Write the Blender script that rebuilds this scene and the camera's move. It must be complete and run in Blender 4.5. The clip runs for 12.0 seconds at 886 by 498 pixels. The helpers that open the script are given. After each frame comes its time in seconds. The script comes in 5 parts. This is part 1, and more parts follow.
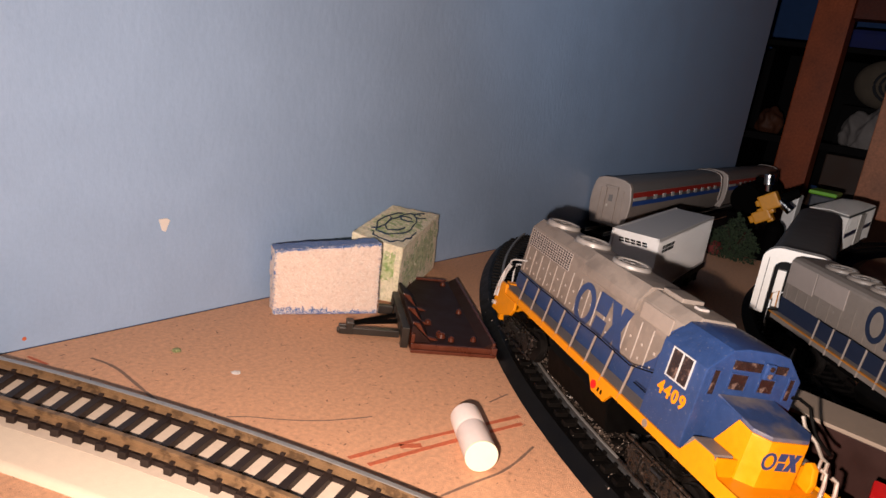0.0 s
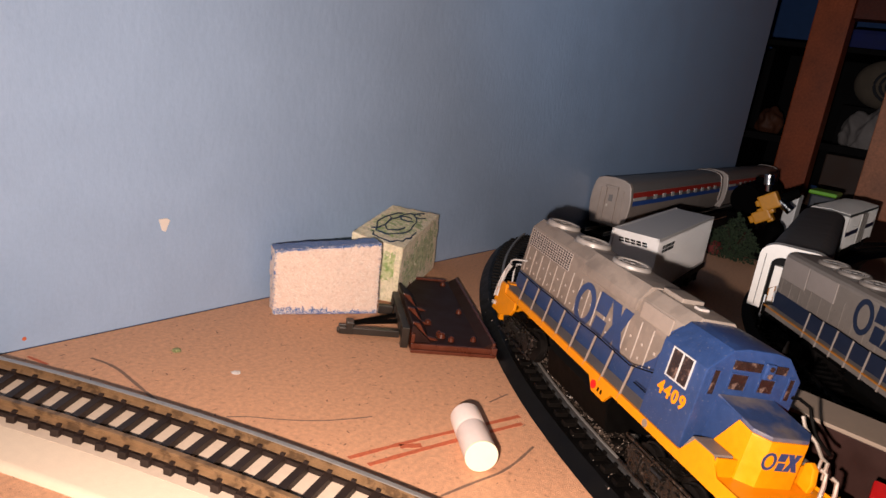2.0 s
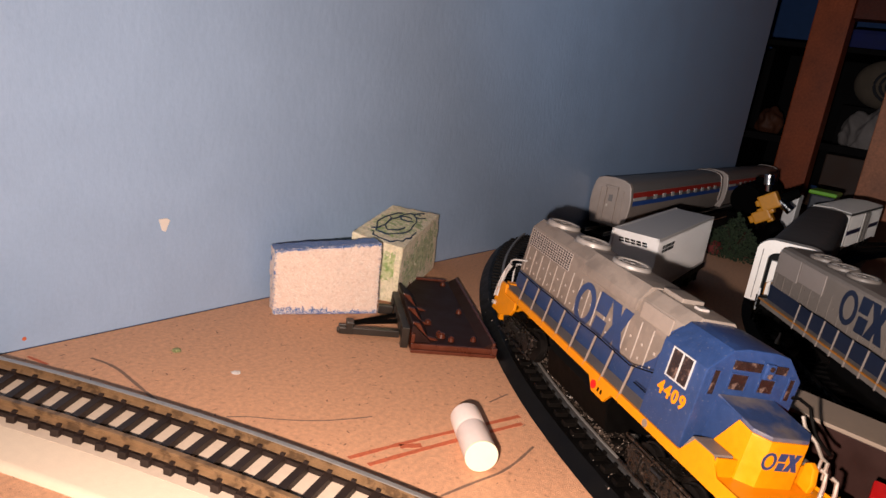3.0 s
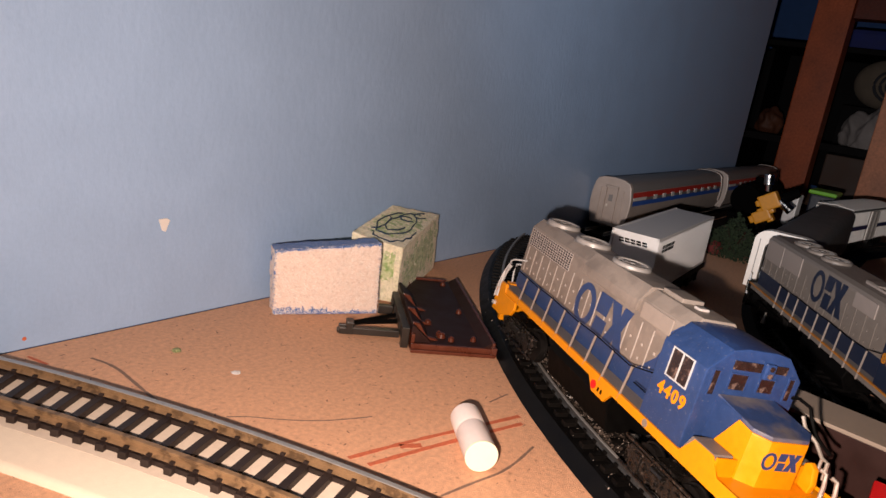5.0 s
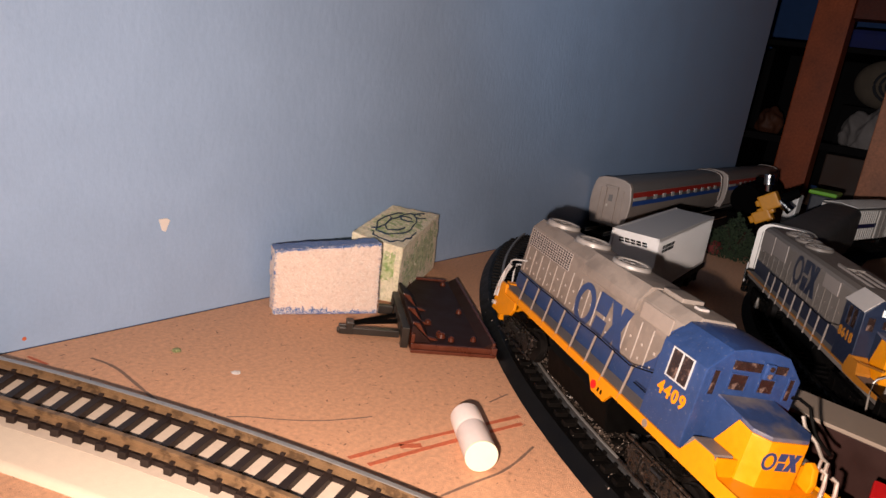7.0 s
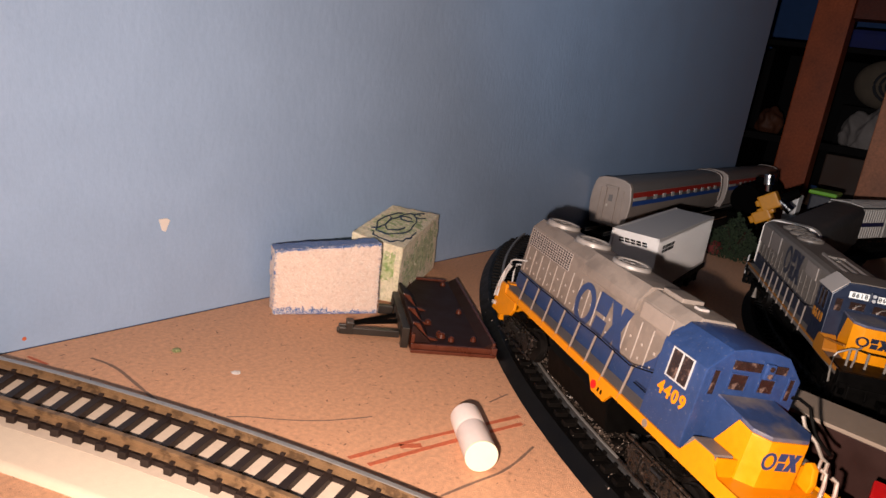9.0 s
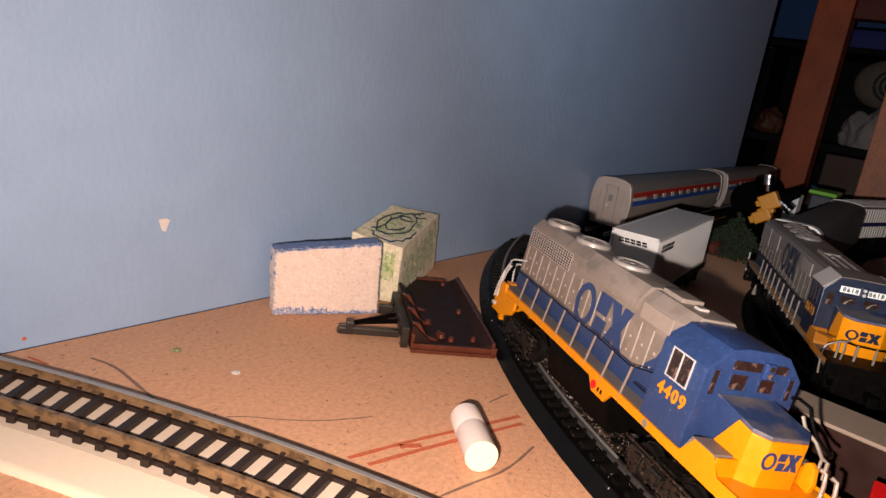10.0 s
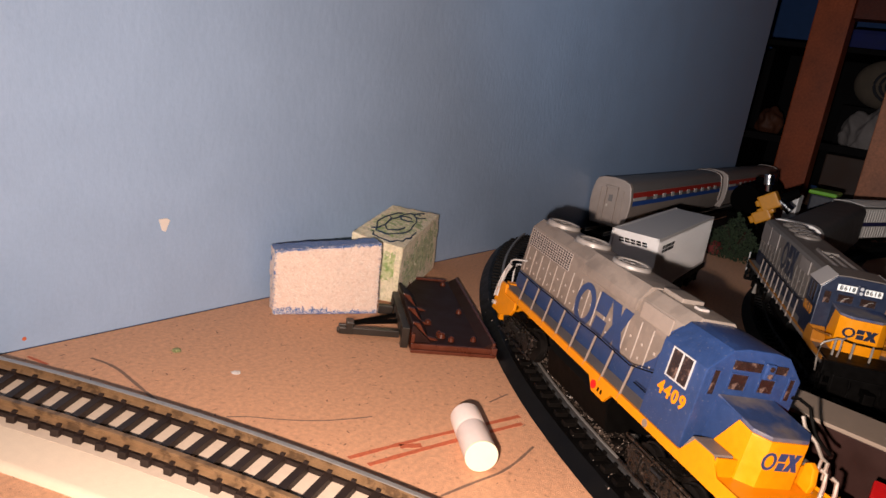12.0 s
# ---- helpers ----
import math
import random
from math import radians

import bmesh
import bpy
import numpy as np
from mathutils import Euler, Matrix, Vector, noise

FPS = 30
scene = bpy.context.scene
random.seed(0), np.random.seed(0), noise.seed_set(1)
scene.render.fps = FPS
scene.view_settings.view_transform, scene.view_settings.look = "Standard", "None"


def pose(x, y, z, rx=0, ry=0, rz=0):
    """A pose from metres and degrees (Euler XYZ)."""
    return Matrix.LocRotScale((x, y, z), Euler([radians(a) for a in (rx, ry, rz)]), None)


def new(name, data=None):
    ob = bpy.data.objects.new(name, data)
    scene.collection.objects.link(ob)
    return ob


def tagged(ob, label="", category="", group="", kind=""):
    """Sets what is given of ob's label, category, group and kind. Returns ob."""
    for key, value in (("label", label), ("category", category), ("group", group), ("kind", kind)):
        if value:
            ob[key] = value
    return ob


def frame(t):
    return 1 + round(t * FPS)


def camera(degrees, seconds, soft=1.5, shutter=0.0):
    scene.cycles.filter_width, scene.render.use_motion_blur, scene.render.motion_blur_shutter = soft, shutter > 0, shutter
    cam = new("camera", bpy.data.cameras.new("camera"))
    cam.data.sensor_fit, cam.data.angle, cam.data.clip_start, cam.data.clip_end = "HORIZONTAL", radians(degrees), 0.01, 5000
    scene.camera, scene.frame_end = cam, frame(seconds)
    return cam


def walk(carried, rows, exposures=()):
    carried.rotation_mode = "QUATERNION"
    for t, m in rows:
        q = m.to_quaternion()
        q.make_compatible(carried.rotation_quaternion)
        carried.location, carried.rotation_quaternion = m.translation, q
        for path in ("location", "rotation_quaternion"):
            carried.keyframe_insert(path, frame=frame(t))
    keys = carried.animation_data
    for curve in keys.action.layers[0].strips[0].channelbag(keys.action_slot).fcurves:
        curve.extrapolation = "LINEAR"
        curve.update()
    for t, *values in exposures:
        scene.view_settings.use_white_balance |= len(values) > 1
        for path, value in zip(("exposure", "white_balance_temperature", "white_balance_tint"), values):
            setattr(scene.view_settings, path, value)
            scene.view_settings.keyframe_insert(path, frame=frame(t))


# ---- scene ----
# A model railway on a hardboard table, lit by the torch beside the lens. Lengths below are in millimetres.
cam = camera(64.42, 12.0, soft=1.5)
EYE = pose(0, 0, 0.12606, 75.2367, -8.6886, -52.6958)
walk(cam, [(0, EYE), (12, EYE)])
S = 0.001

# ---- light: the phone's torch, an added fill spot, and a very dim room ----
world = bpy.data.worlds.new("world")
scene.world = world
world.use_nodes = True
world.node_tree.nodes["Background"].inputs["Color"].default_value = (0.6, 0.7, 1.0, 1)
world.node_tree.nodes["Background"].inputs["Strength"].default_value = 0.0005
torch = new("torch", bpy.data.lights.new("torch", "SPOT"))
torch.data.energy, torch.data.shadow_soft_size = 6.3, 0.0022
torch.data.spot_size, torch.data.spot_blend = radians(160), 1.0
torch.data.color = (1.0, 0.775, 0.65)
torch.matrix_world = EYE @ Matrix.Translation((-0.015, -0.013, 0.004)) @ pose(0, 0, 0, 6, -16, 0)
# added fill at the torch's place: a cooler spot brightening the right-hand wall
fill_spot = new("torch_fill", bpy.data.lights.new("torch_fill", "SPOT"))
fill_spot.data.energy, fill_spot.data.shadow_soft_size = 7.0, 0.0022
fill_spot.data.spot_size, fill_spot.data.spot_blend = radians(64), 1.0
fill_spot.data.color = (0.77, 0.89, 1.0)
fill_spot.matrix_world = EYE @ Matrix.Translation((-0.015, -0.013, 0.004)) @ pose(0, 0, 0, 20, -34, 0)
scene.view_settings.exposure = 0.0


# ---- materials ----
def mat(name, base, rough=0.5, metal=0.0, spread=0.12, grain=400, fine=3000, bump=0.0, bump_scale=1500, coat=0.0, other=None, amount=0.5, blotch=60, per_piece=0.0, edge=0.08, spec=0.5):
    """A surface with blotches and grain; other: a second colour that shows in patches."""
    m = bpy.data.materials.new(name)
    m.use_nodes = True
    nt = m.node_tree
    b = nt.nodes["Principled BSDF"]
    geo = nt.nodes.new("ShaderNodeTexCoord")

    def noise_tex(scale, detail=4.0):
        n = nt.nodes.new("ShaderNodeTexNoise")
        n.inputs["Scale"].default_value, n.inputs["Detail"].default_value = scale, detail
        nt.links.new(geo.outputs["Object"], n.inputs["Vector"])
        return n

    def ramp(src, lo, hi, a, z):
        r = nt.nodes.new("ShaderNodeMapRange")
        r.inputs["From Min"].default_value, r.inputs["From Max"].default_value = lo, hi
        r.inputs["To Min"].default_value, r.inputs["To Max"].default_value = a, z
        nt.links.new(src, r.inputs["Value"])
        return r.outputs["Result"]

    def mix(kind, fac, a, z):
        x = nt.nodes.new("ShaderNodeMix")
        x.data_type, x.blend_type = "RGBA", kind
        if isinstance(fac, float):
            x.inputs["Factor"].default_value = fac
        else:
            nt.links.new(fac, x.inputs["Factor"])
        for sock, v in ((x.inputs["A"], a), (x.inputs["B"], z)):
            if isinstance(v, tuple):
                sock.default_value = (*v[:3], 1)
            else:
                nt.links.new(v, sock)
        return x.outputs["Result"]

    big, small = noise_tex(grain), noise_tex(fine, 2.0)
    col = base
    if other:
        col = mix("MIX", ramp(noise_tex(blotch, 5.0).outputs["Fac"], 0.62 - amount * 0.3, 0.62 + edge - amount * 0.3, 0.0, 1.0), base, other)
    for src, k in ((big, spread), (small, spread * 0.7)):
        v = nt.nodes.new("ShaderNodeCombineColor")
        val = ramp(src.outputs["Fac"], 0.25, 0.75, 1 - k, 1 + k)
        for c in ("Red", "Green", "Blue"):
            nt.links.new(val, v.inputs[c])
        col = mix("MULTIPLY", 1.0, col, v.outputs["Color"])
    if per_piece:
        info = nt.nodes.new("ShaderNodeObjectInfo")
        v = nt.nodes.new("ShaderNodeCombineColor")
        val = ramp(info.outputs["Random"], 0.0, 1.0, 1 - per_piece, 1 + per_piece)
        for c in ("Red", "Green", "Blue"):
            nt.links.new(val, v.inputs[c])
        col = mix("MULTIPLY", 1.0, col, v.outputs["Color"])
    nt.links.new(col, b.inputs["Base Color"])
    nt.links.new(ramp(big.outputs["Fac"], 0.2, 0.8, max(rough - 0.1, 0.03), min(rough + 0.1, 1.0)), b.inputs["Roughness"])
    b.inputs["Metallic"].default_value = metal
    b.inputs["Specular IOR Level"].default_value = spec
    b.inputs["Coat Weight"].default_value = coat
    if bump:
        bn = nt.nodes.new("ShaderNodeBump")
        bn.inputs["Strength"].default_value, bn.inputs["Distance"].default_value = bump, 0.0006
        nt.links.new(noise_tex(bump_scale, 3.0).outputs["Fac"], bn.inputs["Height"])
        nt.links.new(bn.outputs["Normal"], b.inputs["Normal"])
    return m


M_WALL = mat("blue_wall_paint", (0.285, 0.402, 0.595), 0.42, spread=0.04, grain=40, fine=600, bump=0.33, bump_scale=330)
# roller texture drawn out along the height of the wall
nt = M_WALL.node_tree
coord, stretch = nt.nodes.new("ShaderNodeTexCoord"), nt.nodes.new("ShaderNodeMapping")
stretch.inputs["Scale"].default_value = (1.0, 1.0, 0.55)
relief = next(n for n in nt.nodes if n.type == "BUMP")
nt.links.new(coord.outputs["Object"], stretch.inputs["Vector"])
nt.links.new(stretch.outputs["Vector"], relief.inputs["Height"].links[0].from_node.inputs["Vector"])
M_BOARD = mat("hardboard", (0.655, 0.352, 0.205), 0.75, spread=0.17, grain=520, fine=2600, bump=0.5, bump_scale=2500, other=(0.40, 0.20, 0.11), amount=-0.02, blotch=420, edge=0.10)
M_BLACK = mat("black_plastic", (0.0022, 0.002, 0.0019), 0.5, spread=0.3, grain=300, spec=0.06)
M_RUBBER = mat("black_roadbed_plastic", (0.0020, 0.0018, 0.0018), 0.45, spread=0.3, grain=200, bump=0.08, spec=0.17, other=(0.0045, 0.0040, 0.0037), amount=0.3, blotch=150, edge=0.3)
M_TIE = mat("brown_black_tie", (0.021, 0.0135, 0.0115), 0.5, spread=0.3, per_piece=0.25, spec=0.3)
M_STEEL = mat("steel_rail", (0.40, 0.38, 0.36), 0.4, metal=0.6, spread=0.12, grain=200)
M_BRASS = mat("tarnished_rail_side", (0.215, 0.13, 0.066), 0.5, metal=0.2, spread=0.22, grain=300, other=(0.11, 0.065, 0.033), amount=0.35, blotch=220)
M_DARKRAIL = mat("blackened_rail", (0.10, 0.10, 0.10), 0.4, metal=0.7, spread=0.2)
M_WHEEL = mat("dark_wheel_steel", (0.006, 0.005, 0.0046), 0.5, spread=0.3, spec=0.25)
M_TIEB = mat("black_tie", (0.0026, 0.0024, 0.0024), 0.6, spread=0.3, per_piece=0.25, spec=0.08)
M_TIEO = mat("worn_black_tie", (0.0042, 0.0035, 0.0031), 0.5, spread=0.4, per_piece=0.4, spec=0.14)
M_FOAM = mat("white_foam", (0.72, 0.60, 0.47), 0.85, spread=0.03, bump=0.1)
M_LINER = mat("pinkish_underlay", (0.67, 0.55, 0.44), 0.8, spread=0.06, bump=0.1)
M_GREY = mat("grey_loco_paint", (0.222, 0.177, 0.146), 0.45, spread=0.09, other=(0.185, 0.147, 0.121), amount=0.4, blotch=120)
M_GREY2 = mat("grey_engine_paint", (0.150, 0.125, 0.108), 0.45, spread=0.08)
M_BLUE = mat("blue_loco_paint", (0.019, 0.042, 0.126), 0.36, spread=0.14, other=(0.17, 0.17, 0.20), amount=-0.07, blotch=1700, edge=0.12)
M_DUSTY = mat("dusty_blue_paint", (0.022, 0.045, 0.13), 0.5, spread=0.15, other=(0.16, 0.135, 0.12), amount=0.62, blotch=95, edge=0.25)
M_NAVY = mat("navy_loco_paint", (0.010, 0.016, 0.036), 0.38, spread=0.10)
M_YELLOW = mat("yellow_loco_paint", (0.68, 0.235, 0.0015), 0.42, spread=0.08, spec=0.3)
# pale blotches paint reflections and the cab's inside into the pane colour
M_MOTTLE = mat("brown_reflection_mottle", (0.022, 0.012, 0.010), 0.25, spread=0.3, other=(0.16, 0.10, 0.08), amount=0.22, blotch=330, edge=0.12)
M_UNDER = mat("brown_black_plastic", (0.017, 0.0125, 0.0095), 0.4, spread=0.2, grain=200)
M_SILVER = mat("silver_trim", (0.62, 0.62, 0.62), 0.35, metal=0.4, spread=0.05)
M_WHITE = mat("white_plastic", (0.66, 0.62, 0.59), 0.4, spread=0.03, bump=0.03)
M_CHALK = mat("white_tube_plastic", (0.80, 0.70, 0.66), 0.45, spread=0.03, bump=0.05)
M_CAP = mat("cream_cap", (0.80, 0.76, 0.58), 0.45, spread=0.03)
M_BROWN = mat("red_brown_plastic", (0.088, 0.021, 0.010), 0.3, spread=0.15, grain=200)
M_DKBROWN = mat("dark_brown_plastic", (0.021, 0.0075, 0.006), 0.5, spread=0.2, grain=120, spec=0.2)
# shaded and lit copies of the red wood: light falloff put into the colour
M_WOODSHADE = mat("shaded_red_wood", (0.075, 0.011, 0.004), 0.5, spread=0.3, grain=25, fine=300, bump=0.2, bump_scale=200, spec=0.2)
M_WOODLIT = mat("lit_red_wood", (0.50, 0.20, 0.11), 0.5, spread=0.25, grain=25, fine=300, bump=0.2, bump_scale=200, spec=0.2)
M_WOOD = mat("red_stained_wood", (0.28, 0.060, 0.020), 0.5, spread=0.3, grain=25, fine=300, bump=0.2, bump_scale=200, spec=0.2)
M_GREEN = mat("green_foliage", (0.014, 0.026, 0.008), 0.95, spread=0.4, grain=300)
M_LID = mat("pale_grey_card", (0.24, 0.19, 0.15), 0.7, spread=0.06)
M_RED = mat("red_plastic", (0.65, 0.008, 0.01), 0.35, spread=0.06)
M_ROOM = mat("dim_room_paint", (0.05, 0.13, 0.36), 0.8, spread=0.1, grain=4, fine=40)
M_DARK = mat("dark_cloth", (0.02, 0.02, 0.025), 0.9, spread=0.4, grain=30)


# ---- mesh helpers (millimetres) ----
def bx(bm, x0, x1, y0, y1, z0, z1, m=None):
    r = bmesh.ops.create_cube(bm, size=1.0)
    k = Matrix.Translation(((x0 + x1) / 2, (y0 + y1) / 2, (z0 + z1) / 2)) @ Matrix.Diagonal((x1 - x0, y1 - y0, z1 - z0, 1))
    bmesh.ops.transform(bm, matrix=(m @ k) if m else k, verts=r["verts"])
    return r["verts"]


def prism(bm, prof, a0, a1, axis="x"):
    """A profile swept along an axis: x takes (y, z), y takes (x, z), z takes (x, y)."""
    def at(p, a):
        return {"x": (a, p[0], p[1]), "y": (p[0], a, p[1]), "z": (p[0], p[1], a)}[axis]
    lo = [bm.verts.new(at(p, a0)) for p in prof]
    hi = [bm.verts.new(at(p, a1)) for p in prof]
    n = len(prof)
    fs = [bm.faces.new(lo), bm.faces.new(hi)] + [bm.faces.new((lo[i], lo[(i + 1) % n], hi[(i + 1) % n], hi[i])) for i in range(n)]
    bmesh.ops.recalc_face_normals(bm, faces=fs)
    return lo + hi


def rod(bm, p, q, r, n=12, r2=None):
    p, q = Vector(p), Vector(q)
    d = q - p
    m = Matrix.Translation((p + q) / 2) @ d.to_track_quat("Z", "Y").to_matrix().to_4x4()
    bmesh.ops.create_cone(bm, cap_ends=True, segments=n, radius1=r, radius2=r if r2 is None else r2, depth=d.length, matrix=m)


def wire(bm, pts, r, n=6):
    """A bent wire along points."""
    pts = [Vector(p) for p in pts]
    rings = []
    for i, p in enumerate(pts):
        d = (pts[min(i + 1, len(pts) - 1)] - pts[max(i - 1, 0)]).normalized()
        q = d.to_track_quat("Z", "Y")
        rings.append([bm.verts.new(p + q @ Vector((r * math.cos(6.2832 * k / n), r * math.sin(6.2832 * k / n), 0))) for k in range(n)])
    for a, b in zip(rings, rings[1:]):
        for k in range(n):
            bm.faces.new((a[k], a[(k + 1) % n], b[(k + 1) % n], b[k]))
    bm.faces.new(rings[0][::-1])
    bm.faces.new(rings[-1])


def mesh_of(name, bm, material, bevel=0.0, angle=35):
    if bevel:
        es = [e for e in bm.edges if len(e.link_faces) == 2 and e.calc_face_angle() > radians(30)]
        bmesh.ops.bevel(bm, geom=es, offset=bevel, segments=2, profile=0.6, affect="EDGES", clamp_overlap=True)
        angle = min(angle, 13)
    bmesh.ops.scale(bm, vec=(S, S, S), verts=bm.verts)
    for f in bm.faces:
        f.smooth = True
    for e in bm.edges:
        e.smooth = len(e.link_faces) == 2 and e.calc_face_angle() < radians(angle)
    me = bpy.data.meshes.new(name)
    bm.to_mesh(me)
    bm.free()
    for k in material if isinstance(material, (list, tuple)) else [material]:
        me.materials.append(k)
    return me


def part(name, bm, material, parent=None, label="", bevel=0.0, angle=35, at=None):
    ob = new(name, mesh_of(name, bm, material, bevel, angle))
    if parent:
        ob.parent = parent
    if at is not None:
        ob.matrix_basis = at
    return tagged(ob, label) if label else ob


def mm(x, y, z, rx=0, ry=0, rz=0):
    return pose(x * S, y * S, z * S, rx, ry, rz)


def thing(name, m, label, category, group="", kind=""):
    ob = new(name)
    ob.empty_display_size = 0.01
    ob.matrix_basis = m
    return tagged(ob, label, category, group, kind)


def B():
    return bmesh.new()


def box_part(name, dims, material, parent=None, label="", bevel=0.0, at=None):
    b = B()
    bx(b, *dims)
    return part(name, b, material, parent, label, bevel, at=at)


def lettering(name, text, size, material, parent, m, bold=0.0, depth=0.1, pitch=0.62):
    """Characters in a row, each a piece of its own, centred on the pose m."""
    for i, ch in enumerate(text):
        cu = bpy.data.curves.new(name, "FONT")
        cu.body, cu.size, cu.align_x, cu.align_y = ch, size * S, "CENTER", "CENTER"
        cu.extrude, cu.offset, cu.resolution_u = depth * S, bold * S, 3
        tmp = bpy.data.objects.new(name, cu)
        me = bpy.data.meshes.new_from_object(tmp)
        bpy.data.objects.remove(tmp)
        me.materials.clear()
        me.materials.append(material)
        ob = new(name, me)
        ob.parent, ob.matrix_basis = parent, m @ Matrix.Translation(((i - (len(text) - 1) / 2) * pitch * size * S, 0, 0))


# ---- structure ----
b = B()
bx(b, -700, 1500, -900, 259.4, -12, 0)
tagged(part("floor", b, M_BOARD), "brown hardboard table top with flecks and pen marks", "table top", kind="structure")
b = B()
bx(b, -700, 1052, 260, 360, 0.16, 1700)
tagged(part("wall_north", b, M_WALL), "light blue painted wall with fine roller texture", "wall", kind="structure")
b = B()
bx(b, -700, 1052, 268, 360, -700, 0.12)
bx(b, -700, 2400, 700, 800, -700, 1700)
bx(b, 2300, 2400, -2400, 700, -700, 1700)
bx(b, -1700, -1600, -2400, 800, -700, 1700)
bx(b, -1700, 2400, -2500, -2400, -700, 1700)
tagged(part("wall_far", b, M_ROOM), "dark blue walls of the room behind", "wall", kind="structure")
box_part("room_floor", (-1700, 2400, -2500, 800, -720, -700), M_DARK)
tagged(bpy.data.objects["room_floor"], "dark floor of the room below the table", "floor", kind="structure")
box_part("ceiling", (-1700, 2400, -2500, 800, 1700, 1720), M_ROOM)
tagged(bpy.data.objects["ceiling"], "dim ceiling of the room", "ceiling", kind="structure")


# ---- tracks ----
def arc(cx, cy, r, a):
    """A point on a circle; a: degrees from +y towards -x."""
    return cx - r * math.sin(radians(a)), cy + r * math.cos(radians(a))


def swept(bm, cx, cy, r, prof, a0, a1, n=60):
    """A closed profile of (radius offset, z) swept along an arc."""
    rings = []
    for i in range(n + 1):
        a = a0 + (a1 - a0) * i / n
        rings.append([bm.verts.new((*arc(cx, cy, r + p, a), z)) for p, z in prof])
    k = len(prof)
    fs = [bm.faces.new((u[j], u[(j + 1) % k], v[(j + 1) % k], v[j])) for u, v in zip(rings, rings[1:]) for j in range(k)]
    fs += [bm.faces.new(rings[0]), bm.faces.new(rings[-1])]
    bmesh.ops.recalc_face_normals(bm, faces=fs)


def rail_prof(o, z, k=1.0, wide=1.0):
    return [(o + (p - o) * k * wide, z + (q - z) * k) for p, q in [(o - 1.0, z), (o + 1.0, z), (o + 0.35, z + 0.6), (o + 0.35, z + 1.7), (o + 0.55, z + 2.0), (o + 0.55, z + 2.5), (o - 0.55, z + 2.5), (o - 0.55, z + 2.0), (o - 0.35, z + 1.7), (o - 0.35, z + 0.6)]]


def track(name, label, cx, cy, r, a0, a1, z, rail_mat, step=7.2, tie_w=30.0, cap=None, half=8.7, k=1.0, tie_mat=None, tie_h=1.5, wide=1.0, clip=1.0, skew=None):
    """Rails and ties on an arc, the ties' underside at z. Ties are pieces of the track; skew: they lie askew, more so along the arc."""
    th = thing(name, Matrix(), label, "model track", "model railway tracks")
    zb = z + 1.8 * k
    kr = 0.8 * k
    for o in (-half, half):
        b = B()
        swept(b, cx, cy, r, rail_prof(o, zb, kr, wide), a0, a1)
        ra = part("rail", b, rail_mat, th, angle=20)
        if cap:
            b = B()
            swept(b, cx, cy, r, [(o - 0.56 * kr * wide, zb + 2.5 * kr), (o + 0.56 * kr * wide, zb + 2.5 * kr), (o + 0.42 * kr * wide, zb + 2.66 * kr), (o - 0.42 * kr * wide, zb + 2.66 * kr)], a0, a1)
            part("railhead", b, cap if o > 0 else rail_mat, ra, "worn top of the rail", angle=20)
    b = B()
    bx(b, -tie_h * k, tie_h * k, -tie_w / 2, tie_w / 2, 0, 1.8 * k)
    for o in (-half - 1.3 * k, -half + 1.3 * k, half - 1.3 * k, half + 1.3 * k):
        bx(b, -0.9 * k * clip, 0.9 * k * clip, o - 0.42 * k, o + 0.42 * k, 1.8 * k, (1.8 + clip) * k)
    me = mesh_of("tie", b, tie_mat or M_TIE, 0.15)
    n = int(abs(a1 - a0) * math.pi / 180 * r / step)
    for i in range(n):
        a = a0 + (a1 - a0) * (i + 0.5) / n
        turn = min(max(skew[1] + (a - skew[0]) * skew[2], 2.0), 10.0) if skew else 0.0
        x, y = arc(cx, cy, r, a + math.degrees(tie_w / 2 * math.tan(radians(turn)) / r))
        t = new("tie", me)
        t.parent, t.matrix_basis = th, mm(x, y, z, 0, 0, a + turn)
    b = B()
    for o in (-half, half):
        swept(b, cx, cy, r, [(o - 1.7 * k, z + 0.3), (o + 1.7 * k, z + 0.3), (o + 1.7 * k, z + 1.4 * k), (o - 1.7 * k, z + 1.4 * k)], a0, a1)
    part("tie_strip", b, tie_mat or M_TIE, th)
    return th


OUT = (631.0, -224.0, 499.0)
INN = (582.0, -307.0, 390.0)


def roadbed(name, c, a0, a1, label, half=21.5, h=4.6, skin=None):
    b = B()
    swept(b, c[0], c[1], c[2], [(-half, 0.0), (half, 0.0), (half - 4.5, h), (-half + 4.5, h)], a0, a1)
    return tagged(part(name, b, skin or M_RUBBER), label, "track bed", "track beds")


roadbed("track_bed", OUT, 10, 104, "glossy black moulded plastic bed under the outer track")
track("curved_track", "black-tied curved track with steel rails on a black bed", *OUT, 10, 104, 4.6, M_DARKRAIL, cap=M_STEEL, tie_mat=M_TIEO, wide=1.5)
roadbed("track_bed", INN, 0, 92, "black moulded plastic bed under the inner track", skin=M_TIEB)
track("curved_track", "dark curved track of the inner loop on a black bed", *INN, 0, 92, 4.6, M_WHEEL, tie_mat=M_TIEB)
# the inner loop runs straight for a while, then turns again
RUN = 175.0
FAR = (INN[0] + RUN, INN[1], INN[2])
roadbed("track_bed", FAR, -75, 0, "black moulded plastic bed under the far curve", skin=M_TIEB)
track("curved_track", "dark curved track of the far curve on a black bed", *FAR, -75, 0, 4.6, M_WHEEL, tie_mat=M_TIEB)


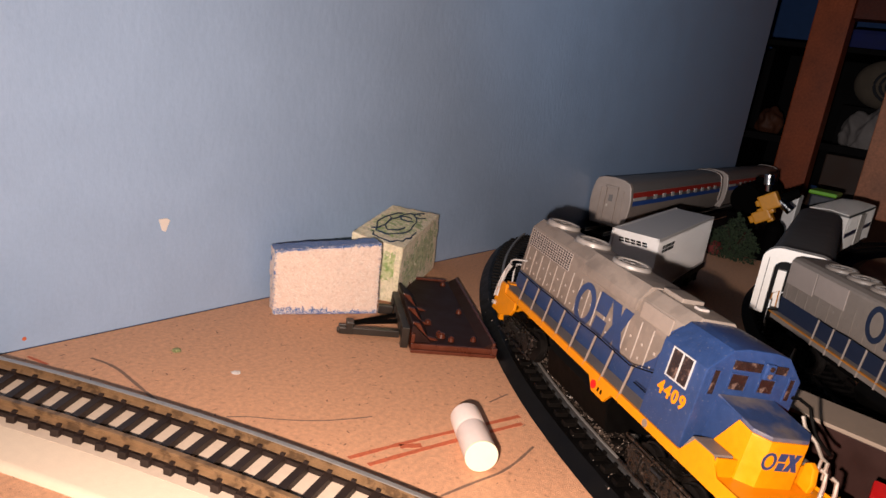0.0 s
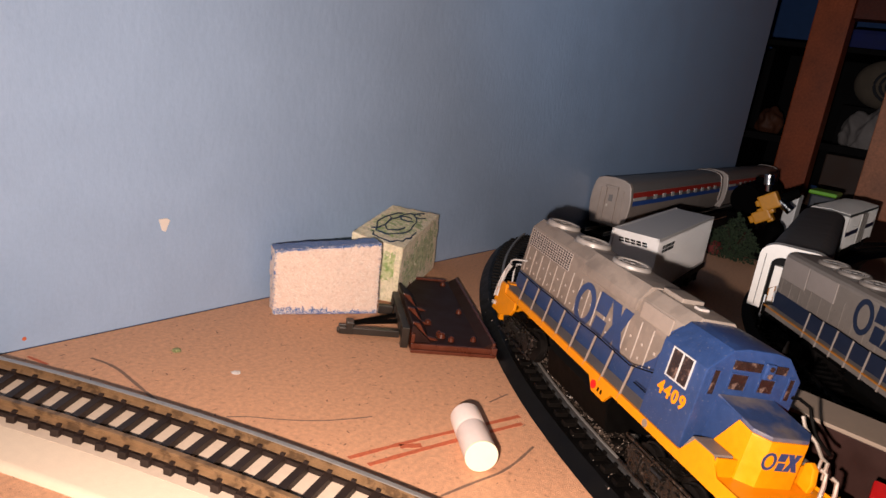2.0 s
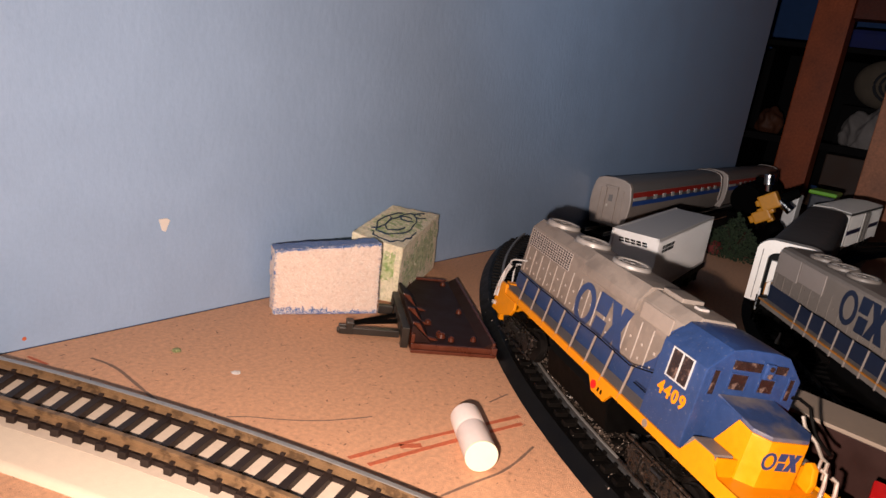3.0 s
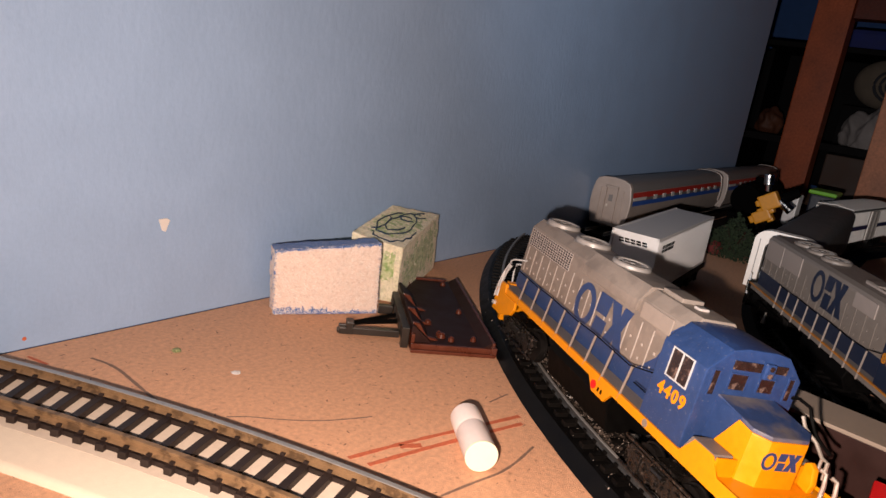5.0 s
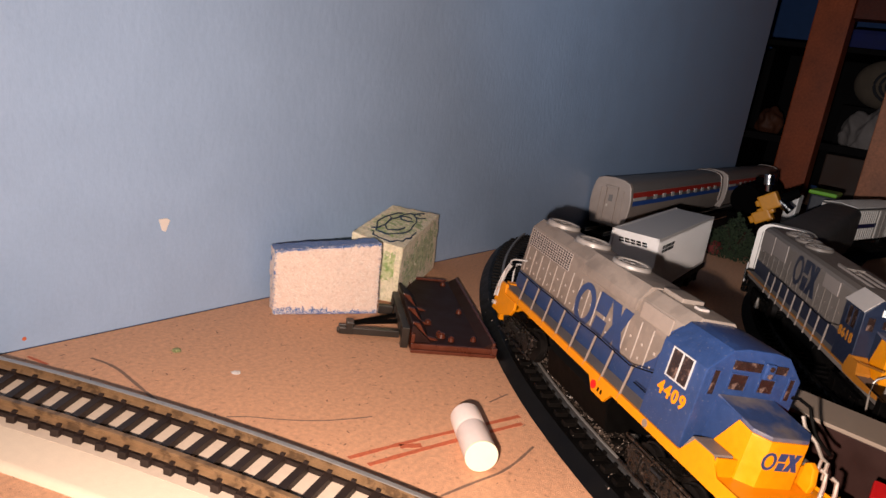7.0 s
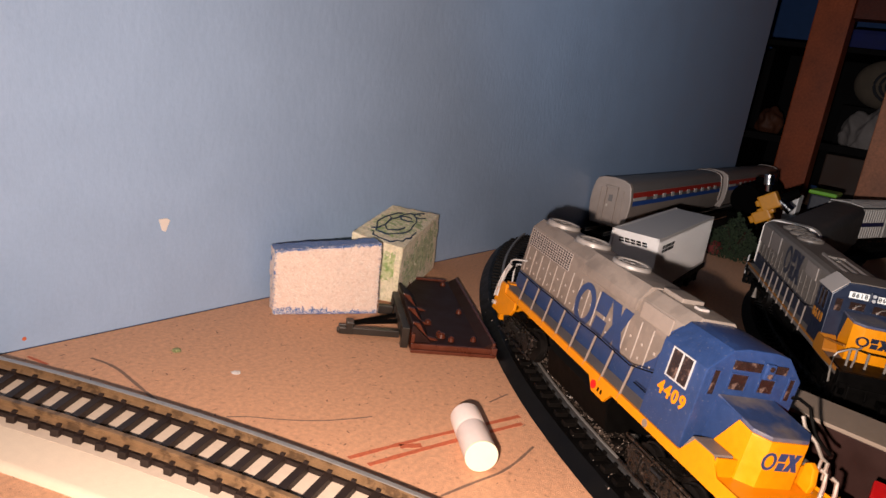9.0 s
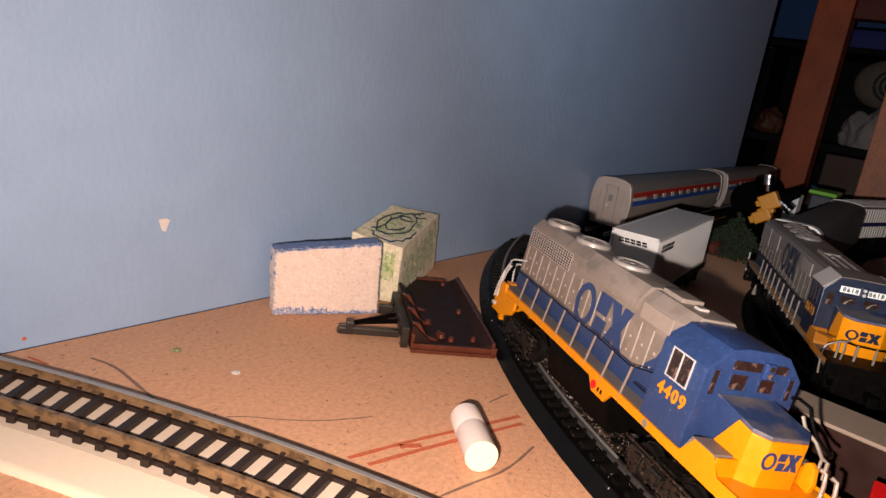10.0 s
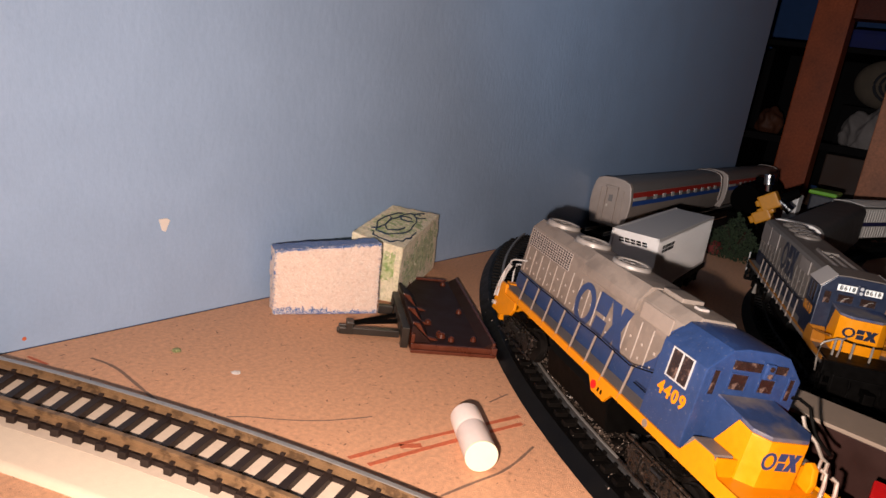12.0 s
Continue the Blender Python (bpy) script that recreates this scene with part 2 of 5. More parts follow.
def straight_run(x0, x1, y, bed_label, label, rail_mat):
    b = B()
    prism(b, [(y - 21.5, 0), (y + 21.5, 0), (y + 17, 4.6), (y - 17, 4.6)], x0, x1, "x")
    tagged(part("track_bed", b, M_TIEB), bed_label, "track bed", "track beds")
    run = thing("straight_track", Matrix(), label, "model track", "model railway tracks")
    for o in (-8.7, 8.7):
        b = B()
        prism(b, [(y + p, z) for p, z in rail_prof(o, 6.0)], x0, x1, "x")
        part("rail", b, rail_mat, run)
    b = B()
    bx(b, -1.3, 1.3, -14, 14, 0, 1.5)
    tie = mesh_of("tie", b, M_TIEB)
    for i in range(int((x1 - x0 - 6) / 7.2)):
        o = new("tie", tie)
        o.parent, o.matrix_basis = run, mm(x0 + 3 + i * 7.2, y, 4.58)


straight_run(INN[0] + 0.05, INN[0] + RUN - 0.05, INN[1] + INN[2], "straight black track bed of the inner loop", "dark straight track between two curves of the inner loop", M_WHEEL)

# loose glossy black ballast along the outer rails
rng = np.random.default_rng(4)
vs, fs = [], []
for i in range(13000):
    a = rng.uniform(38, 98)
    o = rng.choice([rng.uniform(-7.2, 7.2), rng.uniform(-16, -10.5), rng.uniform(2.0, 7.4)])
    x, y = arc(OUT[0], OUT[1], OUT[2] + o, a)
    r, z = rng.uniform(0.3, 1.15), 4.6 + rng.uniform(0.2, 2.6 if abs(o) < 8 else 1.3)
    d = rng.normal(size=(4, 3))
    d = d / np.linalg.norm(d, axis=1)[:, None] * r
    k = len(vs)
    vs += [((x + p[0]) * S, (y + p[1]) * S, (z + p[2]) * S) for p in d]
    fs += [(k, k + 1, k + 2), (k, k + 2, k + 3), (k, k + 3, k + 1), (k + 1, k + 3, k + 2)]
me = bpy.data.meshes.new("ballast")
me.from_pydata(vs, [], fs)
me.materials.append(mat("glossy_black_ballast", (0.026, 0.020, 0.0165), 0.2, spread=0.5, other=(0.085, 0.066, 0.054), amount=0.45, blotch=500))
tagged(new("ballast", me), "loose glossy black ballast between the rails", "ballast", kind="stuff")

# pale specks on the ballast: dust and chips, and its glints painted in
vs, fs = [], []
for i in range(2100):
    a, o = rng.uniform(36, 98), rng.normal(2, 7)
    x, y = arc(OUT[0], OUT[1], OUT[2] + o, a)
    r, z = rng.uniform(0.14, 0.36), 6.9 + rng.uniform(0.0, 0.9) if abs(o) < 9 else 5.6
    d = rng.normal(size=(4, 3))
    d = d / np.linalg.norm(d, axis=1)[:, None] * r
    k = len(vs)
    vs += [((x + p[0]) * S, (y + p[1]) * S, (z + p[2]) * S) for p in d]
    fs += [(k, k + 1, k + 2), (k, k + 2, k + 3), (k, k + 3, k + 1), (k + 1, k + 3, k + 2)]
me = bpy.data.meshes.new("dust")
me.from_pydata(vs, [], fs)
me.materials.append(mat("pale_dust_and_glints", (0.45, 0.38, 0.33), 0.6, spread=0.3))
tagged(new("dust", me), "pale specks on the black ballast for dust and painted glints", "dust", kind="stuff")

# larger track on a white foam strip
RIS = (-546.0, -69.0, 702.0)
b = B()
swept(b, *RIS, [(-31.8, 0.0), (15.0, 0.0), (14.5, 2.3), (-29.5, 2.3), (-30.9, 1.8), (-31.6, 0.9)], -88, -57)
strip = part("foam_strip", b, M_FOAM)
b = B()
swept(b, *RIS, [(-16.5, 2.28), (14.2, 2.28), (14.2, 2.35), (-16.5, 2.35)], -88, -57)
part("track_underlay", b, M_LINER, strip, "thin pinkish underlay below the ties")
tagged(strip, "flat white foam strip under the larger track", "foam strip")
track("wide_track", "larger curved track with brown rails and black ties on white foam", *RIS, -88.405, -57.479, 2.35, M_BRASS, 8.05, 29.0, M_STEEL, 10.5, 1.35, None, 1.0, 1.7, 0.62, (-68.0, 6.5, 1.4))


# ---- locomotives ----
def mark_poly(bm, pts, y):
    bm.faces.new([bm.verts.new((x, y, z)) for x, z in pts])


def logo(parent, m, w, h, material):
    """Three plain heavy shapes: a thick oval ring, two slipped slabs and a broad cross."""
    b = B()
    n, cx, rx, rz = 30, w * 0.19, w * 0.19, h / 2
    rows = []
    for i in range(n + 1):
        a = 2 * math.pi * (i % n) / n
        k = 0.50 + 0.10 * math.cos(a) ** 2
        rows.append(rows[0] if i == n else [b.verts.new((cx + rx * q * math.cos(a), 0, h / 2 + rz * (1 - (1 - q) * 0.62) * math.sin(a))) for q in (1.0, k)])
    for u, v in zip(rows, rows[1:]):
        b.faces.new((u[0], v[0], v[1], u[1]))
    x0, s = w * 0.40, w * 0.24
    mark_poly(b, [(x0, h * 0.55), (x0 + s * 0.08, h), (x0 + s, h), (x0 + s * 0.86, h * 0.55)], 0)
    mark_poly(b, [(x0 + s * 0.06, 0), (x0 + s * 0.90, 0), (x0 + s, h * 0.46), (x0 + s * 0.16, h * 0.46)], 0)
    x0, s = w * 0.62, w * 0.38
    mark_poly(b, [(x0, 0), (x0 + s * 0.42, 0), (x0 + s * 0.53, h * 0.26), (x0 + s * 0.60, 0), (x0 + s * 1.02, 0), (x0 + s * 0.74, h * 0.5), (x0 + s, h), (x0 + s * 0.62, h), (x0 + s * 0.54, h * 0.76), (x0 + s * 0.46, h), (x0 + s * 0.04, h), (x0 + s * 0.32, h * 0.5)], 0)
    f = bmesh.ops.extrude_face_region(b, geom=list(b.faces))
    bmesh.ops.translate(b, vec=(0, 0.1, 0), verts=[v for v in f["geom"] if isinstance(v, bmesh.types.BMVert)])
    bmesh.ops.recalc_face_normals(b, faces=b.faces)
    return part("painted_emblem", b, material, parent, "", at=m)


def window(name, parent, m, w, h, frame_mat, bars=0):
    """A framed pane in its own plane: x along, z up, y outward towards -y."""
    b = B()
    t = 0.45
    for d in ((-w / 2, w / 2, -0.35, 0, h / 2 - t, h / 2), (-w / 2, w / 2, -0.35, 0, -h / 2, -h / 2 + t), (-w / 2, -w / 2 + t, -0.35, 0, -h / 2 + t, h / 2 - t), (w / 2 - t, w / 2, -0.35, 0, -h / 2 + t, h / 2 - t)):
        bx(b, *d)
    for i in range(bars):
        bx(b, -0.3, 0.3, -0.33, 0, -h / 2 + t, h / 2 - t)
    fr = part(name, b, frame_mat, parent, at=m)
    b = B()
    bx(b, -w / 2 + t * 0.9, w / 2 - t * 0.9, -0.12, 0, -h / 2 + t * 0.9, h / 2 - t * 0.9)
    part("pane", b, M_MOTTLE, fr)
    return fr


def fan(parent, x, y, z, r, ring):
    b = B()
    n = 28
    prof = [(r + 0.6, -1.2), (r, -0.8), (r, 0.6), (r - 0.6, 1.15), (r - 1.3, 1.0), (r - 1.6, 0.3)]
    rings = [[b.verts.new((p * math.cos(6.28319 * i / n), p * math.sin(6.28319 * i / n), q)) for p, q in prof] for i in range(n)]
    for i in range(n):
        for j in range(len(prof) - 1):
            b.faces.new((rings[i][j], rings[(i + 1) % n][j], rings[(i + 1) % n][j + 1], rings[i][j + 1]))
    bmesh.ops.recalc_face_normals(b, faces=b.faces)
    f = part("roof_fan", b, ring, parent, at=mm(x, y, z))
    b = B()
    rod(b, (0, 0, 0.1), (0, 0, 0.5), r - 1.5, 24)
    part("fan_well", b, M_BLACK, f)
    b = B()
    for i in range(9):
        a = math.pi * i / 9
        bx(b, -r + 1.5, r - 1.5, -0.18, 0.18, 0.5, 0.75, Matrix.Rotation(a, 4, "Z"))
    rod(b, (0, 0, 0.6), (0, 0, 1.2), 1.2, 12)
    part("fan_grille", b, M_DECK, f)


def truck(parent, x, length, axles, skin=None):
    skin = skin or M_BLACK
    b = B()
    for s in (-1, 1):
        y0, y1 = (11.5, 13.5) if s > 0 else (-13.5, -11.5)
        prism(b, [(-length / 2, 8), (-length / 2 + 3, 4.5), (length / 2 - 3, 4.5), (length / 2, 8), (length / 2 - 2, 10.5), (-length / 2 + 2, 10.5)], y0, y1, "y")
        for k in range(axles):
            ax = -length / 2 + 6 + (length - 12) * k / (axles - 1)
            bx(b, ax - 2.4, ax + 2.4, y0 - 0.4, y1 + 0.4, 3.2, 9)
            rod(b, (ax - 3.6, s * 12.8, 5.5), (ax - 3.6, s * 12.8, 10.5), 0.9, 8)
            rod(b, (ax + 3.6, s * 12.8, 5.5), (ax + 3.6, s * 12.8, 10.5), 0.9, 8)
        rod(b, (-3, s * 13.6, 9), (3, s * 13.6, 9), 1.1, 8)
    bx(b, -5, 5, -11.5, 11.5, 6, 12)
    if skin is not M_BLACK:
        for s in (-1, 1):
            for k in range(9):
                xx = -length / 2 + 4 + (length - 8) * k / 8
                rod(b, (xx, s * 13.4, 4.4 + (k % 3)), (xx, s * 14.2, 4.4 + (k % 3)), 0.7, 6)
                bx(b, xx - 0.5, xx + 0.5, *sorted((s * 13.2, s * 14.0)), 7.0 + k % 2, 8.2 + k % 2)
            bx(b, -length / 2 - 2, length / 2 + 2, *sorted((s * 13.0, s * 13.9)), 11.2, 12.0)
            rod(b, (-length / 2 - 1, s * 14.0, 2.6), (length / 2 + 1, s * 14.0, 2.6), 0.5, 6)
    tr = part("truck", b, skin, parent, at=mm(x, 0, 0))
    out = []
    for k in range(axles):
        ax = -length / 2 + 6 + (length - 12) * k / (axles - 1)
        b = B()
        for s in (-1, 1):
            rod(b, (0, s * 7.3, 0), (0, s * 9.7, 0), 6.2, 20)
            rod(b, (0, s * 6.8, 0), (0, s * 7.4, 0), 6.9, 20)
        rod(b, (0, -10.5, 0), (0, 10.5, 0), 1.2, 8)
        out.append(part("wheelset", b, M_WHEEL, tr, "dark steel wheels on an axle", at=mm(ax, 0, 6.2)))
    return out


def stanchion(parent, x, y, z0, z1, material, r=0.34, lean=0.0):
    b = B()
    wire(b, [(x, y, z0), (x + lean * 0.5, y, (z0 + z1) / 2), (x + lean, y, z1)], r, 6)
    part("stanchion", b, material, parent)


def locomotive(name, m, label, spec):
    """x runs from the rear end to the nose, y to the left, z up from the rail heads."""
    th = thing(name, m, label, "model locomotive", "model locomotives")
    G, C, Y, T = spec["hood"], spec["cab"], spec["nose"], spec["trim"]
    L, ur, u1, u2, u3 = spec["L"], spec["ur"], spec["u1"], spec["u2"], spec["u3"]
    zt, zw, zs, ze, zr, zn = spec["zt"], spec["zw"], spec["zs"], spec["ze"], spec["zr"], spec["zn"]
    vh, vc, vs = spec["vh"], 17.3, 17.8
    # frame with the coloured sill stripe
    b = B()
    bx(b, spec["u0"] + 3, L - 3, -vs + 1.2, vs - 1.2, zs + 0.6, zw)
    part("deck", b, spec["deck"], th, "grey walkway deck")
    for s in (-1, 1):
        b = B()
        y0, y1 = sorted((s * (vs - 1.2), s * vs))
        prism(b, [(spec["u0"] + 4, zw - 0.7), (spec["u0"] + 4, zw), (L - 4, zw), (L - 4, zw - 0.7)] if spec["thin"] else [(spec["u0"] + 4, zs), (spec["u0"] + 4, zw), (L - 4, zw), (L - 4, zs), (u1 - 15, zs), (u1 - 18, zs - 4.0), (u1 - 26, zs - 4.0), (u1 - 30, zs)], y0, y1, "y")
        part("sill_stripe", b, spec["stripe"], th, "narrow yellow sill stripe", 0.12)
    # long hood
    zc = zt - 1.6
    zk = zt + spec["crown"]
    b = B()
    prism(b, [(-vh, zw), (vh, zw), (vh, zc - 0.6), (vh - 0.3, zc + 0.6), (vh - 1.2, zt), (vh - 4.0, zk), (-vh + 4.0, zk), (-vh + 1.2, zt), (-vh + 0.3, zc + 0.6), (-vh, zc - 0.6)], ur, u1 + 0.5, "x")
    hood = part("long_hood", b, G, th, "", 0.35)
    for s in (-1, 1):
        y = s * (vh + 0.08)
        # coloured band along the foot of the hood, rising to the cab
        b = B()
        y0, y1 = sorted((s * (vh - 0.1), s * (vh + 0.14)))
        prism(b, [(ur, zw + 0.1), (ur, zw + 7.5), (u1 - 17, zw + 7.4), (u1 - 9.2, zw + 14.8), (u1 - 8.0, zw + 17.5), (u1 - 7.8, zw + 24), (u1 - 2.5, zc + 0.2), (u1 + 0.4, zc + 0.2), (u1 + 0.4, zw + 0.1)] if not spec["thin"] else [(ur, zw + 0.1), (ur, zw + 8.5), (u1, zw + 8.5), (u1, zw + 0.1)], y0, y1, "y")
        part("hood_band", b, C, hood, "painted band along the hood")
        # doors with latches
        n = 15
        for i in range(n):
            x0 = ur + 3 + (u1 - ur - 10) * i / n
            b = B()
            y0, y1 = sorted((s * (vh + 0.1), s * (vh + 0.34)))
            top = zc - 8.4 if x0 < ur + 41 else zc - 6.5
            bx(b, x0, x0 + 0.5, y0, y1, zw + 8.7, top)
            bx(b, x0 + 3.3, x0 + 4.0, y0, y1, zw + 10, zw + 10.8)
            bx(b, x0 + 3.3, x0 + 4.0, y0, y1, zw + 15, zw + 15.8)
            part("door_seam", b, spec["seam"], hood)
        # radiator grille at the rear
        b = B()
        x0, x1, z0, z1 = ur + 1.6, ur + 41, zc - 7.6, zc - 0.4
        y0, y1 = sorted((s * (vh + 0.1), s * (vh + 0.26)))
        k = 19
        for i in range(k + 1):
            xx = x0 + (x1 - x0) * i / k
            bx(b, xx - 0.15, xx + 0.15, y0, y1, z0, z1)
        for i in range(8):
            zz = z0 + (z1 - z0) * i / 7
            bx(b, x0, x1, y0, y1, zz - 0.13, zz + 0.13)
        gr = part("radiator_grille", b, spec["seam"], hood)
        y0, y1 = sorted((s * (vh - 0.1), s * (vh + 0.12)))
        box_part("grille_backing", (x0, x1, y0, y1, z0, z1), spec["mesh_back"], gr)
    # equipment bulge on the roof sides
    if not spec["thin"]:
        b = B()
        prism(b, [(-vh - 1.5, zc - 4.2), (vh + 1.5, zc - 4.2), (vh + 1.5, zc - 0.6), (vh - 2.4, zk + 0.5), (-vh + 2.4, zk + 0.5), (-vh - 1.5, zc - 0.6)], ur + 53, ur + 92, "x")
        part("blower_bulge", b, G, hood, "", 0.4)
    for x, z in spec["fans"]:
        fan(hood, x, 0, zk + z, spec["fan_r"], spec["fan_mat"])
    b = B()
    bx(b, ur + 93, ur + 104, -4.4, 4.4, zk - 0.1, zk + 1.5)
    part("exhaust_hatch", b, G, hood, "", 0.4)
    b = B()
    bx(b, ur + 107, ur + 110, -2, 2, zk - 0.1, zk + 0.8)
    part("roof_vent", b, spec["seam"], hood, "", 0.3)
    # cab: body with a faceted roof
    vr = spec["vr"]
    b = B()
    prism(b, [(-vc, zw), (vc, zw), (vc, ze), (vr, zr), (vr - 5, zr + spec["crown"] * 0.3), (-vr + 5, zr + spec["crown"] * 0.3), (-vr, zr), (-vc, ze)], u1, u2, "x")
    cab = part("cab", b, C, th, "", 0.4)
    return th, hood, cab


def finish_loco(th, hood, cab, spec):
    G, C, Y, T = spec["hood"], spec["cab"], spec["nose"], spec["trim"]
    L, ur, u1, u2, u3 = spec["L"], spec["ur"], spec["u1"], spec["u2"], spec["u3"]
    zt, zw, zs, ze, zr, zn = spec["zt"], spec["zw"], spec["zs"], spec["ze"], spec["zr"], spec["zn"]
    vh, vc, vs = spec["vh"], 17.3, 17.8
    vn = spec["vn"]
    # nose
    b = B()
    prism(b, [(u2 - 0.2, -vn), (u2 - 0.2, vn), (u3 - 3.5, vn), (u3, vn - 4), (u3, -vn + 4), (u3 - 3.5, -vn)], zw - spec["drop"], zn - 1.2, "z")
    def droop(bm):
        for v in bm.verts:
            if v.co.z > zn - 2 and v.co.x > u2 + 3:
                v.co.z -= spec["droop"] * (v.co.x - u2) / (u3 - u2)
    droop(b)
    nose = part("nose", b, Y, th, "yellow nose with chamfered corners", 0.35)
    b = B()
    prism(b, [(u2 - 0.2, -vn), (u2 - 0.2, vn), (u3 - 3.7, vn), (u3 - 0.3, vn - 4), (u3 - 0.3, -vn + 4), (u3 - 3.7, -vn)], zn - 1.2, zn, "z")
    droop(b)
    part("nose_top", b, spec["top"], nose, "", 0.3)
    b = B()
    for s in (-1, 1):
        y0, y1 = sorted((s * (vn - 0.1), s * (vn + 0.15)))
        prism(b, [(u2, zw + 1), (u2, zn - 0.6), (u2 + spec["band"][0], zn - 1.5), (u2 + spec["band"][1], zn - spec["band"][2]), (u2 + 1.0, zw + 1)], y0, y1, "y")
    part("nose_side_band", b, C, nose)
    logo(nose, mm(u3 + 0.05, -vn + spec["nose_logo"][0], zw + spec["nose_logo"][1], 0, 0, 90), spec["nose_logo"][2], spec["nose_logo"][3], C)
    # sill flare beside the cab
    for s in (-1, 1):
        y0, y1 = sorted((s * (vs - 0.2), s * (vs + 0.05)))
        b = B()
        prism(b, [(u2 - 4, zw - 0.9), (u2 - 2, zs + 1.8), (u2 + 11, zs + 1.8), (L - 6, zw - 0.9), (L - 6, zw + 0.8), (u2 + 9, zw + 0.8), (u2 + 8, zw + 6.0), (u2 - 1, zw + 6.0)] if spec["thin"] else [(u2 - 8, zs), (L - 6, zs), (L - 6, zw + 1.5), (u2 + 17, zw + 1.5), (u2 + 13.4, zw + 6.0), (u2 + 5.5, zw + 6.0), (u2 + 1, zw)], y0, y1, "y")
        part("step_panel", b, spec["stripe"], th)
        y0, y1 = sorted((s * (vn + 0.5), s * (vs - 0.2)))
        b = B()
        if spec["thin"]:
            prism(b, [(u2 - 1, zw), (u2 - 1, zw + 6.3), (u2 + 1, zw + 6.3), (u2 + 7, zw + 1.3), (u2 + 7, zw)], y0, y1, "y")
        else:
            prism(b, [(u2 + 1, zw), (u2 + 4, zw + 6.2), (u2 + 13.2, zw + 6.2), (u2 + 14.2, zw)], y0, y1, "y")
        part("step_box", b, spec["step"], th, "", 0.2)
        if not spec["thin"]:
            b = B()
            bx(b, u2 + 14.3, u2 + 15.0, y0, y1, zw, zw + 6.1)
            part("step_riser", b, Y, th, "", 0.1)
    # cab windows
    for s in (-1, 1):
        m = mm((u1 + u2) / 2 + 0.2, s * (vc + 0.02), ze - 4.6, 0, 0, 0 if s < 0 else 180)
        window("side_window", cab, m, 10.2, 9.3, spec["frame"], 1)
    for y, w, z, h in spec["screens"]:
        window("windscreen", cab, mm(u2 + 0.02, y, z, 0, 0, 90), w, h, C)
    for y, w, z, h in spec["boards"]:
        nb = box_part("number_board", (u2, u2 + 0.5, y - w / 2, y + w / 2, z - h / 2, z + h / 2), spec["board"], cab, "", 0.45 if spec["board_text"] else 0.1)
        if spec["board_text"]:
            lettering("digit", spec["number"], h * 0.92, M_BLACK, nb, mm(u2 + 0.55, y, z, 90, 0, 90), 0.06, 0.05)
    hx = spec["lamp_y"]
    lamp = box_part("headlight_box", (u2, u2 + 1.5, hx - 1.7, hx + 1.7, spec["lamp_z"] - 2.4, spec["lamp_z"] + 2.4), C, cab, "", 0.5)
    for q in (-1.1, 1.1):
        b = B()
        rod(b, (u2 + 1.4, hx, spec["lamp_z"] + q), (u2 + 1.8, hx, spec["lamp_z"] + q), 0.8, 14)
        part("headlight", b, M_SILVER if spec["board_text"] else M_MOTTLE, lamp, "small round headlight lens")
    for s in (-1, 1):
        m = mm((u1 + u2) / 2 + spec["num_dx"], s * (vc + 0.1), spec["num_z"], 90, 0, 0 if s < 0 else 180)
        lettering("digit", spec["number"], spec["num_size"], spec["num_mat"], cab, m, 0.2, 0.08)
    # hood emblem
    for s in (-1, 1):
        x = spec["logo_x"] if s < 0 else spec["logo_x"] + spec["logo_w"]
        logo(hood, mm(x, s * (vh + 0.36), zw + spec["logo_z"], 0, 0, 0 if s < 0 else 180), spec["logo_w"], spec["logo_h"], C)
    # handrails
    for s in (-1, 1):
        y = s * (vs - 0.4)
        zh = zw + spec["rail_h"]
        xs = [ur + spec["post_x"] + (u1 - 11.5 - ur - spec["post_x"]) * i / spec["posts"] for i in range(spec["posts"] + 1)]
        for x in xs:
            stanchion(th, x, y, zs + 0.6, zh, spec["post_mat"], 0.46, 1.8)
        b = B()
        pts = ([] if spec["thin"] else [(spec["u0"] + 3, y, zh - 5), (spec["u0"] + 4.5, y, zh)]) + [(x, y, zh - 0.3 * math.sin(i * 2.1)) for i, x in enumerate(xs)] + [(u1 + 0.5, s * (vc + 0.4), zh + 3)]
        wire(b, pts, spec["rail_r"], 6)
        part("handrail", b, spec["rail_mat"], th, "thin drooping handrail")
        for xx in (spec["u0"] + 3,):
            stanchion(th, xx, y, zs - 4, zh - 5, T, 0.5)
    box_part("front_deck", (u2 + 14.4 if spec["drop"] else u3 - 1, L - 2, -vs + 1.4, vs - 1.4, zw, zw + 0.8), spec["end"], th, "", 0.2)
    # end platforms, pilots, couplers
    for x0, sg in ((spec["u0"], -1), (L, 1)):
        b = B()
        a, z = sorted((x0 - sg * 1.0, x0 - sg * 5.0))
        we = vs if sg > 0 or spec["thin"] else 13.5
        bx(b, a, z, -we, we, zs - 2, zw + 0.6)
        part("end_sill", b, spec["end"], th, "", 0.3)
        b = B()
        a, z = sorted((x0 - sg * 0.5, x0 - sg * 3.0))
        bx(b, a, z, -13, 13, 4.5, zs - 1)
        part("pilot", b, spec["end"], th, "", 0.4)
        for s in (-1, 1):
            b = B()
            a, z = sorted((x0 - sg * 0.5, x0 - sg * 6))
            y0, y1 = sorted((s * 13.4, s * (vs - 0.5)))
            bx(b, a, z, y0, y1, zs - 2.2, zs + 0.2)
            bx(b, a + 0.6, z - 0.6, y0, y1, zs - 6.5, zs - 5.3)
            bx(b, a + 0.6, z - 0.6, y0, y1, zs - 10.5, zs - 9.3)
